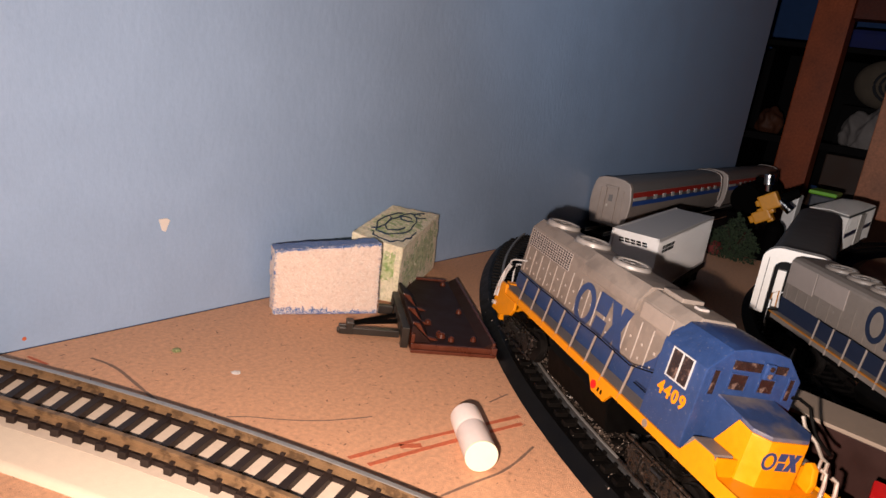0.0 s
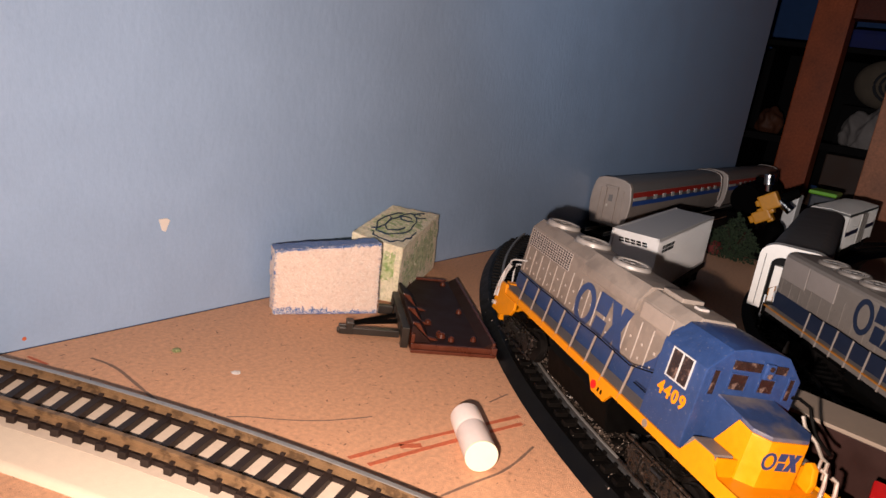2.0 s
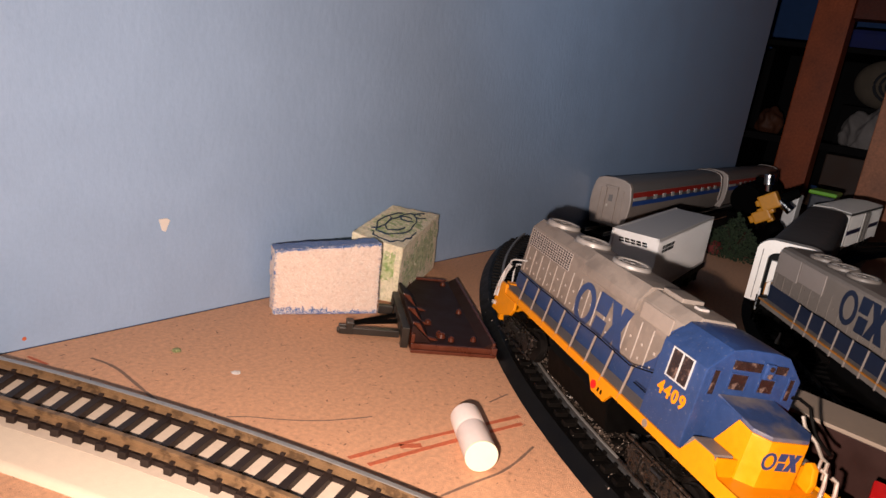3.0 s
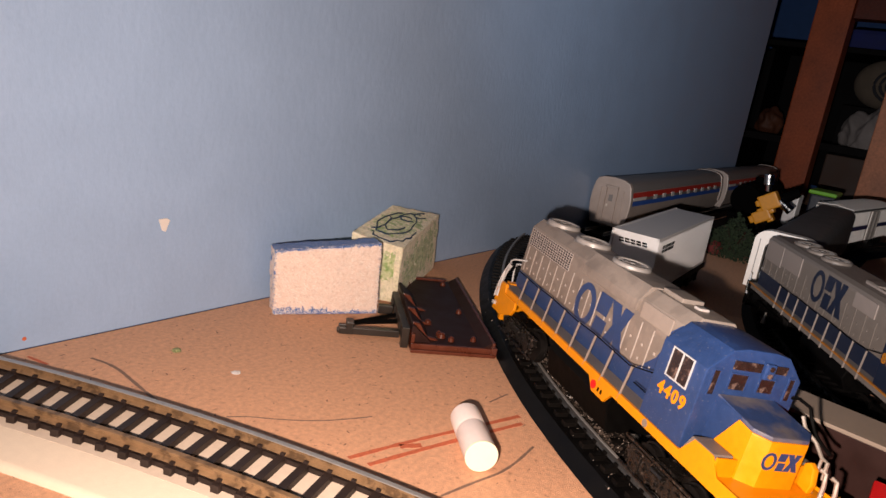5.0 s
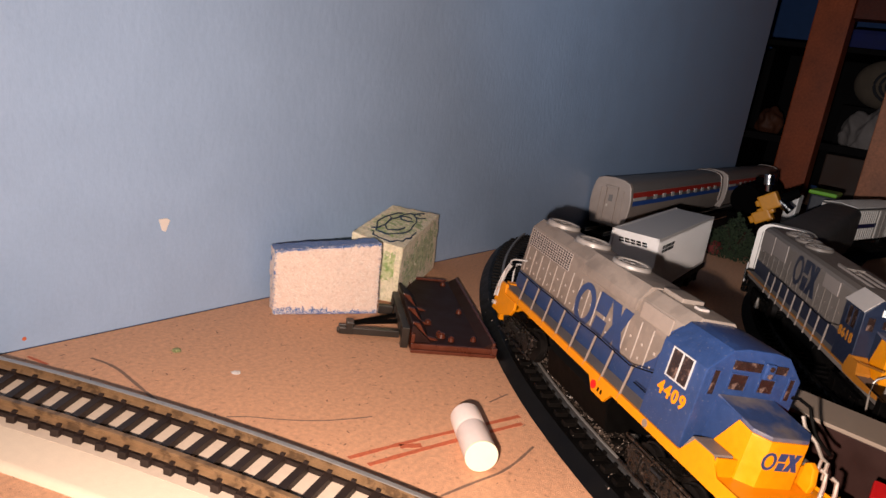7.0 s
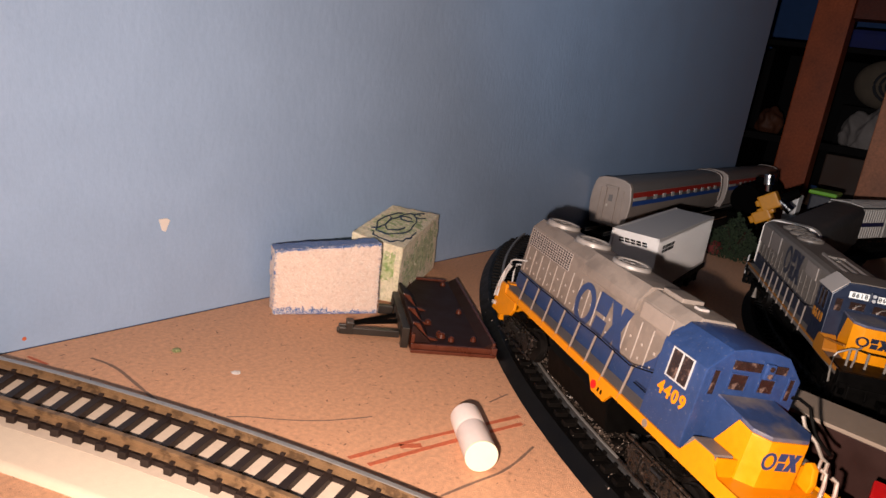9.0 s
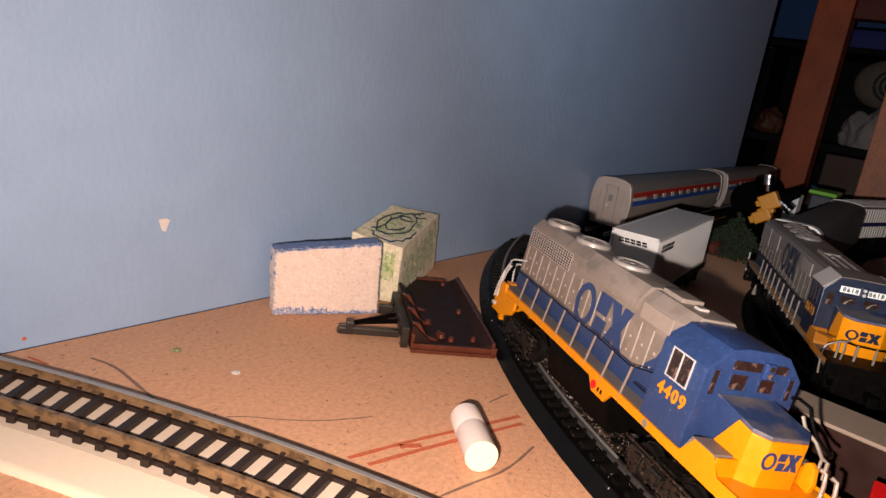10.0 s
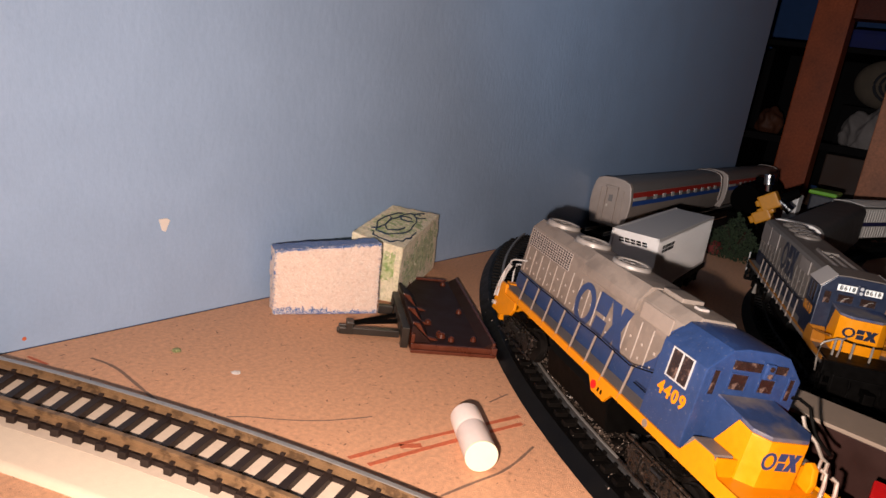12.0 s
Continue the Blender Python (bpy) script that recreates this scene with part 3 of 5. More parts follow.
            y0, y1 = sorted((s * 13.0, s * 14.0))
            bx(b, a, z, y0, y1, zs - 10.5, zs)
            y0, y1 = sorted((s * (vs - 1.4), s * (vs - 0.5)))
            bx(b, a, a + 1.2, y0, y1, zs - 10.5, zs)
            bx(b, z - 1.2, z, y0, y1, zs - 10.5, zs)
            part("step_well", b, spec["end"], th, "", 0.1)
            b = B()
            y = s * 11
            wire(b, [(x0 - sg * (1 if sg < 0 else 9), y, zw), (x0 + sg * 0.4 - (8 if sg > 0 else 0), y, zw + 5), (x0 - sg * 0.2 - (8 if sg > 0 else 0), y, zw + 9), (x0 - sg * 3 - (7 if sg > 0 else 0), y * 0.8, zw + 10)], 0.45)
            if sg < 0 or spec["thin"]:
                part("grab_iron", b, T if sg < 0 else spec["post_mat"], th)
            else:
                b.free()
            b = B()
            wire(b, [(x0 - sg * 0.5, s * 6, zs - 2), (x0 + sg * 1.5, s * 6.3, zs - 5), (x0 + sg * 1.2, s * 6.6, zs - 9)], 0.5)
            part("brake_hose", b, M_BLACK, th)
        b = B()
        a, z = sorted((x0, x0 + sg * 9))
        bx(b, a, z, -1.6, 1.6, 8.5, 11.5)
        a, z = sorted((x0 + sg * 6.5, x0 + sg * 10))
        bx(b, a, z, -3, 1.4, 7.8, 12.4)
        part("coupler", b, M_BLACK, th, "black knuckle coupler", 0.3)
    # running gear
    wheels = []
    for x in (ur + 21, L - 41):
        wheels += truck(th, x, 34 if spec["axles"] == 2 else 48, spec["axles"], spec["gear"])
    b = B()
    prism(b, [(-14, zs - 1), (-15.5, zs - 5), (-13, 5), (13, 5), (15.5, zs - 5), (14, zs - 1)], L / 2 - 24, L / 2 + 22, "x")
    part("fuel_tank", b, M_BLACK, th, "dark fuel tank", 0.6)
    box_part("underframe", (6, L - 6, -9, 9, zs - 5, zs + 0.6), M_BLACK, th)
    return wheels


M_MESHBACK = mat("grille_dark", (0.03, 0.02, 0.018), 0.7, spread=0.2)
M_TAN = mat("tan_worn_paint", (0.255, 0.203, 0.168), 0.45, spread=0.08)
M_GRIME = mat("dusty_black_running_gear", (0.007, 0.0058, 0.005), 0.3, spread=0.5, other=(0.085, 0.066, 0.055), amount=0.02, blotch=620, edge=0.10, bump=0.8, bump_scale=900)
M_SEAM = mat("worn_grey_edges", (0.40, 0.345, 0.31), 0.42, spread=0.1)
M_POST = mat("dull_grey_metal", (0.27, 0.225, 0.20), 0.4, metal=0.2, spread=0.1)
M_BOARDW = mat("white_number_board", (0.8, 0.8, 0.76), 0.4, spread=0.02)
M_DECK = mat("grey_deck", (0.15, 0.13, 0.12), 0.6, spread=0.15, grain=150)
M_FAN = mat("pewter_fan", (0.29, 0.255, 0.23), 0.42, metal=0.25, spread=0.1)
M_LIGHTM = mat("pale_bent_metal", (0.26, 0.23, 0.20), 0.4, metal=0.2, spread=0.12)
M_STRIPE = mat("dull_yellow_paint", (0.36, 0.135, 0.012), 0.45, spread=0.12)
SPEC_A = dict(gear=M_GRIME, step=M_DECK, vh=10.2, post_x=21.4, rail_r=0.23, stripe=M_YELLOW, top=M_DUSTY, hood=M_GREY, cab=M_BLUE, nose=M_YELLOW, trim=M_SILVER, deck=M_DECK, rail_mat=M_BLACK, thin=False, mesh_back=M_MESHBACK, seam=M_SEAM, end=M_YELLOW, post_mat=M_POST, fan_mat=M_FAN, frame=M_SILVER,
              u0=13.4, L=188.0, ur=16.6, u1=134.0, u2=154.6, u3=173.5, zt=53.0, crown=2.9, zw=22.8, zs=20.0, ze=47.6, zr=54.2, zn=40.8, droop=2.4, vr=10.3, vn=10.4,
              fans=[(25.5, 0.7), (53, 0.7), (82.6, 0.9)], fan_r=7.5, board=M_MOTTLE, band=(10.6, 5.2, 10.4), nose_logo=(3.0, 6.2, 13.0, 5.2), lamp_y=3.4, lamp_z=49.6,
              screens=[(-13.8, 2.9, 44.1, 8.2), (13.8, 2.9, 44.6, 7.6), (-5.5, 6.8, 45.0, 5.6), (4.9, 6.4, 44.8, 5.0)], boards=[(-4.0, 10.0, 50.1, 2.7), (8.0, 4.8, 50.3, 2.5)], board_text=False, number="4409", num_mat=M_YELLOW, num_size=5.6, drop=5.0, num_dx=0.5, num_z=34.3,
              logo_x=69.7, logo_w=37.6, logo_h=17.0, logo_z=5.8, rail_h=10.4, posts=7, axles=2)
a_th, a_hood, a_cab = locomotive("locomotive", mm(294.4, 160.5, 9.0, -6.5, 0.68, -125.75), "grey, blue and yellow model diesel standing on the outer track", SPEC_A)
finish_loco(a_th, a_hood, a_cab, SPEC_A)
# rear corner: long yellow step plate and white grab irons
b = B()
prism(b, [(19.0, 24.2), (18.6, 15.5), (19.2, 10.6), (24.0, 10.0), (35.0, 13.6), (37.5, 17.0), (37.0, 20.2), (25.0, 20.4), (24.0, 24.4)], -18.4, -16.9, "y")
part("rear_step_plate", b, M_YELLOW, a_th, "yellow rear step plate", 0.3)
box_part("step_tread", (16.4, 19.0, -19.4, -16.9, 12.6, 14.0), M_SILVER, a_th, "", 0.2)
for pts in ([(13.4, -17.6, 15.1), (14.2, -17.6, 21), (15.2, -17.4, 26), (19.6, -17.0, 34.6), (21.2, -16.4, 35.8), (22.6, -11, 36.4)], [(14.6, -17.2, 20), (17.5, -17.2, 27.5), (21.6, -17.2, 32.6)], [(15.2, -17.8, 16), (20.6, -17.3, 33.6)]):
    b = B()
    wire(b, pts, 0.42)
    part("grab_iron", b, M_SILVER, a_th, "white wire grab iron")
# hoses, rods and a step lump beside the nose
b = B()
wire(b, [(157.5, 13, 43.5), (159.7, 13, 44.6), (164.2, 13, 44.2), (166.2, 13, 41.3), (168.5, 13, 38.8), (170.5, 13, 37.6), (173, 13.2, 36.4), (175.6, 13, 36.0)], 0.5)
part("hose", b, M_BLACK, a_th, "black rubber hose beside the nose")
for pts, r in (([(163.5, 12.5, 41), (165.5, 12.5, 38.5), (168.0, 13, 37.2), (169.7, 13.5, 36.3), (173.0, 13.5, 33.6), (175.0, 13.5, 33.5), (175.5, 13.5, 28.6)], 0.55), ([(173, 13.5, 33.6), (173.2, 13.5, 29), (174, 13.5, 22)], 0.45)):
    b = B()
    wire(b, pts, r)
    part("front_rod", b, M_LIGHTM, a_th, "bent pale metal rod")
for x in (176.6, 180.4):
    b = B()
    wire(b, [(x + 0.5, 13.5, 20), (x, 13.5, 27.5), (x - 0.8, 13.5, 30.6), (x - 2.0, 12.5, 31.2)], 0.62)
    part("front_rod", b, M_LIGHTM, a_th, "bent pale metal rod")
b = B()
prism(b, [(170.5, 24), (170.6, 30.6), (172.2, 31.8), (174.2, 30.6), (175.2, 26), (174.6, 23.4)], 11.0, 13.0, "y")
part("front_step_lump", b, M_YELLOW, a_th, "", 0.5)
# red fuel filler and small warning dots on the sill
b = B()
rod(b, (108.5, -17.7, 18.6), (108.5, -18.2, 18.6), 1.5, 14)
part("fuel_filler", b, M_RED, a_th, "round red fuel filler")
b = B()
for x in (111.5, 113.5):
    bx(b, x, x + 0.7, -18.05, -17.6, 17.6, 19.0)
part("sill_marks", b, M_BLACK, a_th)
b = B()
rod(b, (139, -17.7, 21.4), (139, -17.95, 21.4), 1.3, 14)
part("builder_plate", b, M_GREY, a_th)
box_part("cab_step", (126, 133, -16.4, -15.9, 28.5, 28.8), M_BLACK, a_th)

SPEC_B = dict(SPEC_A, gear=M_BLACK, fan_mat=M_GREY2, seam=M_GREY2, vh=13.4, post_x=38, rail_r=0.2, stripe=M_STRIPE, step=M_STRIPE, hood=M_GREY2, cab=M_NAVY, thin=True, end=M_BLACK, u0=0.0, L=202.0, ur=5.5, u1=148.0, u2=167.0, u3=184.0, zt=49.0, crown=1.0, zw=19.5, zs=15.5, ze=44.6, zr=50.8, zn=38.0, droop=0.8, vr=11.5,
              fans=[(26, 0.5), (43, 0.5), (60, 0.5)], board=M_BOARDW, board_text=True, number="8618", num_mat=M_STRIPE, num_size=6.0, num_dx=-1.4, num_z=31.2, drop=0.0, frame=M_NAVY,
              logo_x=69.7, logo_w=34, logo_h=16.4, logo_z=11.8, rail_h=10, posts=8, band=(5.6, 1.6, 12.0), nose_logo=(1.6, 8.0, 14.4, 4.6), lamp_y=-0.6, lamp_z=46.0,
              screens=[(-13.7, 3.8, 40.2, 6.6), (13.3, 3.8, 40.2, 6.6), (-5.9, 7.4, 40.8, 4.4), (3.9, 7.4, 40.7, 4.4)], boards=[(-6.2, 8.6, 45.8, 3.1), (4.8, 8.0, 45.7, 3.0)], mesh_back=M_GREY2)
b_th, b_hood, b_cab = locomotive("locomotive", Matrix(), "grey, navy and yellow model diesel backing along the inner track", SPEC_B)
b_wheels = finish_loco(b_th, b_hood, b_cab, SPEC_B)
# pale radiator panels, grey cab roof
M_ROOFW = mat("pale_cab_roof", (0.42, 0.37, 0.34), 0.45, spread=0.05)
M_PALE = mat("pale_grey_panel", (0.235, 0.195, 0.175), 0.42, spread=0.06)
for s in (-1, 1):
    for x0, x1, z0, z1 in ((6.5, 29.5, 36.0, 47.6), (30.5, 54, 37.5, 47.6), (111, 130, 41.0, 47.8)):
        box_part("radiator_panel", (x0, x1, *sorted((s * 13.4, s * 13.95)), z0, z1), M_PALE, b_hood, "pale grey panel", 0.2)
    b = B()
    prism(b, [(s * 17.6, 44.9), (s * 11.7, 51.1), (s * 11.5, 51.6), (s * 18.0, 45.3)], 147.6, 167.4, "x")
    part("cab_roof_slope", b, M_ROOFW, b_cab, "pale grey sloping roof edge")
b = B()
prism(b, [(11.5, 50.95), (6.5, 51.3), (-6.5, 51.3), (-11.5, 50.95), (-11.5, 51.3), (-6.5, 51.7), (6.5, 51.7), (11.5, 51.3)], 147.6, 167.4, "x")
part("cab_roof_top", b, M_GREY2, b_cab, "grey cab roof")
for y in (-4.5, 0, 4.5):
    box_part("roof_rack", (100, 146, y - 0.5, y + 0.5, 50.0, 51.0), M_PALE, b_hood)


# bent wire rails round the nose
b = B()
wire(b, [(192, -17.6, 11.8), (192, -18.2, 18), (192, -18.2, 23.6), (192, -17.2, 25.4), (192, -12.6, 28.0), (192, -10.5, 28.2)], 0.42)
part("front_handrail", b, M_LIGHTM, b_th, "bent grey front handrail")
b = B()
wire(b, [(192, -10.5, 28.2), (192, -5.9, 27.4), (192, 3.3, 27.3), (192, 11, 28.0)], 0.34)
part("chain", b, M_BLACK, b_th, "dark drooping chain before the nose")
b = B()
wire(b, [(192, 11, 28.0), (192, 15.0, 27.6), (192, 17.4, 25.0), (192, 17.6, 11.8)], 0.42)
part("front_handrail", b, M_LIGHTM, b_th, "bent grey front handrail")
for y in (-12.8, -5.3, 2.4, 10.6):
    b = B()
    bx(b, 191.7, 192.3, y - 0.42, y + 0.42, 17.0, 27.6)
    part("front_post", b, M_LIGHTM, b_th, "flat grey railing post")
for s in (-1, 1):
    b = B()
    wire(b, [(167.3, s * 15.5, 24.0), (176, s * 15.2, 25.4), (190, s * 14.8, 28.2)], 0.5)
    part("side_grab", b, M_STRIPE, b_th, "thin yellow side rail")
for y, lean in ((-7.5, 1.4), (2.4, 1.6)):
    b = B()
    wire(b, [(167.5, y, 39.0), (167.6, y + lean, 41.0), (167.5, y + lean * 2.2, 41.6)], 0.16)
    part("wiper", b, M_LIGHTM, b_cab, "pale wiper arm")
# brake rigging that catches the light under the engine
b = B()
rod(b, (30, -14.5, 2.5), (30.6, -14.6, 9), 1.5, 10, 0.5)
part("brake_cylinder", b, M_LIGHTM, b_th, "pale metal cylinder under the frame")
# worn tan filter box on the standing engine's hood
for s in (-1, 1):
    box_part("filter_box", (110.5, 127.5, *sorted((s * 10.1, s * 10.7)), 46.0, 51.6), M_TAN, a_hood, "paler tan filter box", 0.3)

# ---- cars of the moving train ----
M_CARROOF = mat("dark_grey_car_roof", (0.08, 0.073, 0.068), 0.6, spread=0.12, grain=80)
M_CARWHITE = mat("white_car_paint", (0.66, 0.61, 0.56), 0.45, spread=0.05)
M_NAVYSTRIPE = mat("navy_stripe", (0.02, 0.02, 0.10), 0.5, spread=0.05)


def shell_prof(w, z0, z1, r):
    pts = [(-w, z0), (w, z0)]
    for i in range(9):
        a = math.pi / 2 * i / 8
        pts.append((w - r + r * math.cos(a), z1 - r * 0.75 + r * 0.75 * math.sin(a)))
    for i in range(9):
        a = math.pi / 2 * (1 + i / 8)
        pts.append((-w + r + r * math.cos(a), z1 - r * 0.75 + r * 0.75 * math.sin(a)))
    return pts


def grey_car(L):
    th = thing("passenger_car", Matrix(), "dark grey round-roofed model coach with an open white end", "model coach", "model train cars")
    b = B()
    prism(b, shell_prof(17.2, 11, 46.0, 9), -L / 2, L / 2 - 6, "x")
    part("body", b, M_CARROOF, th, "", 0.0, 30)
    b = B()
    outer, inner = shell_prof(18.2, 12.0, 49.2, 9.5), shell_prof(11.4, 11.6, 42.5, 6)
    lo = [[b.verts.new((x, y, z)) for y, z in pr] for x in (L / 2 - 9, L / 2) for pr in (outer, inner)]
    n = len(outer)
    for i in range(1, n):
        j = (i + 1) % n
        b.faces.new((lo[0][i], lo[0][j], lo[2][j], lo[2][i]))
        b.faces.new((lo[1][i], lo[1][j], lo[3][j], lo[3][i]))
        b.faces.new((lo[2][i], lo[2][j], lo[3][j], lo[3][i]))
        b.faces.new((lo[0][i], lo[0][j], lo[1][j], lo[1][i]))
    b.faces.new((lo[0][1], lo[2][1], lo[3][1], lo[1][1]))
    b.faces.new((lo[0][0], lo[2][0], lo[3][0], lo[1][0]))
    bmesh.ops.recalc_face_normals(b, faces=b.faces)
    arch = part("end_arch", b, M_CARWHITE, th, "white arched end frame", 0.0, 30)
    for y in (-14.8, 14.8):
        box_part("arch_groove", (L / 2 - 1, L / 2 + 0.08, y - 0.2, y + 0.2, 13, 43), M_CARROOF, arch)
    # black plate across the opening paints the shade inside the coach
    b = B()
    bx(b, L / 2 - 4.7, L / 2 - 4.2, -11.3, 11.3, 11.3, 42)
    part("dark_doorway", b, M_BLACK, th, "black plate standing for the dark inside of the doorway")
    for y in (-7, 7):
        box_part("door_post", (L / 2 - 6, L / 2 - 1, y - 2.2, y + 2.2, 12, 37), M_CARWHITE, th, "white door post", 0.3)
        b = B()
        wire(b, [(L / 2 + 0.3, y - 1.8, 14), (L / 2 + 1.0, y - 1.8, 24), (L / 2 + 0.6, y + 1.2, 26), (L / 2 + 0.8, y + 1.6, 14)], 0.4)
        part("grab_iron", b, M_STRIPE, th, "bent tan wire grab iron")
    for x in (-90, 90):
        truck(th, x, 34, 2)
    box_part("underframe", (-L / 2 + 4, L / 2 - 4, -9, 9, 8, 11.2), M_BLACK, th)
    return th


def box_car(L):
    th = thing("box_car", Matrix(), "white ribbed model boxcar with a navy stripe", "model boxcar", "model train cars")
    W = 16.6
    b = B()
    bx(b, -L / 2, L / 2, -W + 0.8, W - 0.8, 13, 44)
    part("body", b, M_CARWHITE, th, "", 0.5)
    b = B()
    prism(b, [(-W - 0.2, 43.6), (W + 0.2, 43.6), (W - 0.6, 45), (0, 46.6), (-W + 0.6, 45)], -L / 2 - 0.6, L / 2 + 0.6, "x")
    roof = part("roof", b, M_CARROOF, th, "ribbed pale roof with a dark eave")
    n = 16
    for i in range(n):
        x = -L / 2 + (i + 0.5) * L / n
        b = B()
        prism(b, [(-W + 0.4, 45.0), (W - 0.4, 45.0), (W - 1, 45.9), (0, 47.4), (-W + 1, 45.9)], x - L / n * 0.36, x + L / n * 0.36, "x")
        part("roof_rib", b, M_CARWHITE, roof)
    for x in (-L / 2, L / 2):
        for i in range(9):
            z = 15.5 + i * 3.1
            box_part("end_rib", (*sorted((x, x + math.copysign(0.7, x))), -W + 2, W - 2, z, z + 1.5), M_CARWHITE, th)
        for y in (-W + 1.5, W - 1.5):
            box_part("end_post", (*sorted((x - math.copysign(1.5, x), x + math.copysign(0.8, x))), y - 1.2, y + 1.2, 12, 43.5), M_CARWHITE, th, "", 0.2)
    for s in (-1, 1):
        y0, y1 = sorted((s * (W - 0.9), s * W))
        n = 26
        for i in range(n):
            x = -L / 2 + 4 + (i + 0.5) * (L - 8) / n
            if abs(x) > 14:
                box_part("side_rib", (x - 0.9, x + 0.9, y0, y1, 14, 25), M_CARWHITE, th)
                box_part("side_rib", (x - 0.9, x + 0.9, y0, y1, 29.5, 42.5), M_CARWHITE, th)
        for x0, x1 in ((-L / 2 + 3, -14), (14, L / 2 - 3)):
            box_part("stripe", (x0, x1, *sorted((s * (W - 0.9), s * (W - 0.3))), 25.2, 29.2), M_NAVYSTRIPE, th, "navy stripe")
        door = box_part("door", (-12, 12, *sorted((s * (W - 0.9), s * (W + 0.5))), 13.5, 42.5), M_CARWHITE, th, "", 0.4)
        for x in (-12.5, 0, 12.5):
            b = B()
            rod(b, (x, s * (W + 0.8), 14), (x, s * (W + 0.8), 42), 0.5, 8)
            part("door_rod", b, M_LIGHTM, door)
    for x in (-50, 50):
        truck(th, x, 34, 2)
    box_part("underframe", (-L / 2 + 4, L / 2 - 4, -9, 9, 8, 13.4), M_BLACK, th)
    return th


c_th = grey_car(264.0)
d_th = box_car(150.0)


# ---- sponges ----
def rough_block(L, W, H, seg, amp, scale, seed, pick, top=(0, 0, 0, 0)):
    """A torn foam block: x long, y deep (front at y = 0), z up. pick(face centre, normal) chooses the material."""
    b = B()
    def grid(o, u, v, nu, nv):
        vs = [[b.verts.new(Vector(o) + Vector(u) * (i / nu) + Vector(v) * (j / nv)) for j in range(nv + 1)] for i in range(nu + 1)]
        for i in range(nu):
            for j in range(nv):
                b.faces.new((vs[i][j], vs[i + 1][j], vs[i + 1][j + 1], vs[i][j + 1]))
    nx, ny, nz = int(L / seg), int(W / seg), int(H / seg)
    X, Yv, Z = (L, 0, 0), (0, W, 0), (0, 0, H)
    grid((0, 0, 0), X, Z, nx, nz); grid((0, W, 0), X, Z, nx, nz)
    grid((0, 0, 0), Yv, Z, ny, nz); grid((L, 0, 0), Yv, Z, ny, nz)
    grid((0, 0, 0), X, Yv, nx, ny); grid((0, 0, H), X, Yv, nx, ny)
    bmesh.ops.remove_doubles(b, verts=b.verts, dist=0.01)
    bmesh.ops.recalc_face_normals(b, faces=b.faces)
    c = Vector((L / 2, W / 2, H / 2))
    for v in b.verts:
        p = v.co.copy()
        t = p.z / H
        q = noise.noise_vector(p * scale + Vector((seed, 0, 0))) * amp + noise.noise_vector(p * 0.2 + Vector((0, seed, 0))) * amp * 1.8
        if p.z < 0.01:
            q.z = abs(q.z) * 0.3
        v.co = p + q
        v.co.z += t * (top[0] * (1 - p.x / L) + top[1] * (p.x / L))
        v.co.x += t * top[2]
        v.co.y += t * top[3]
    for f in b.faces:
        f.material_index = pick(f.calc_center_median(), f.normal, L, W, H)
    return b


def foam_mat(name, base, other, amount, blotch, spread=0.1):
    m = mat(name, base, 0.6, spread=spread, grain=700, fine=2600, bump=0.7, bump_scale=2000, edge=0.22, other=other, amount=amount, blotch=blotch)
    b = m.node_tree.nodes["Principled BSDF"]
    b.inputs["Subsurface Weight"].default_value = 0.25
    b.inputs["Subsurface Radius"].default_value = (0.004, 0.003, 0.003)
    b.inputs["Subsurface Scale"].default_value = 0.5
    b.inputs["Sheen Weight"].default_value = 0.2
    return m


M_SPW = foam_mat("white_sponge_foam", (0.74, 0.59, 0.51), (0.55, 0.42, 0.35), 0.35, 600, 0.10)
M_SPB = foam_mat("blue_dyed_foam", (0.035, 0.12, 0.36), (0.20, 0.32, 0.55), 0.3, 500)
M_SPC = foam_mat("cream_foam", (0.78, 0.70, 0.52), (0.58, 0.55, 0.36), 0.45, 260, 0.16)
M_SPG = foam_mat("green_dyed_foam", (0.56, 0.58, 0.34), (0.20, 0.34, 0.085), 0.58, 330, 0.22)
M_PENB = mat("dark_blue_pen", (0.016, 0.045, 0.085), 0.7, spread=0.3, grain=900)


def pick_green(c, n, L, W, H):
    """Green dye in the middle of each face, cream along the edges."""
    k = noise.noise(c * 0.16) * 0.22 + noise.noise(c * 0.9) * 0.16
    u, w, t = c.x / L, c.y / W, c.z / H
    if n.z > 0.5:
        d = ((u - 0.52) / 0.36) ** 2 + ((w - 0.52) / 0.40) ** 2
        return 1 if d < 1.2 + k * 3 and noise.noise(c * 0.35) > -0.25 else 0
    if n.x < -0.5:
        return 1 if abs(t - 0.62) < 0.22 + k and 0.12 < w else 0
    return 1 if abs(t - 0.50 - (u - 0.5) * 0.15) < 0.32 + k and 0.10 + k < u < 0.93 + k else 0


def pick_white(c, n, L, W, H):
    if n.y < -0.5:
        k = noise.noise(c * 0.35) * 2.0 + noise.noise(c * 1.6) * 1.6
        edge = min(c.z - 2.9 + (k if c.x < 26 else 1.4 + k * 0.6), c.x + 1.1 + k * 0.4, L + 0.9 - c.x + k * 0.4, H - 0.6 - c.z + (k * 0.35) + 5.1 * c.x / L - 2.9)
        return 0 if edge > 0 else 1
    if abs(n.x) > 0.5:
        return 0 if noise.noise(c * 0.4) < 0.35 and c.z < H - 3 else 1
    return 1


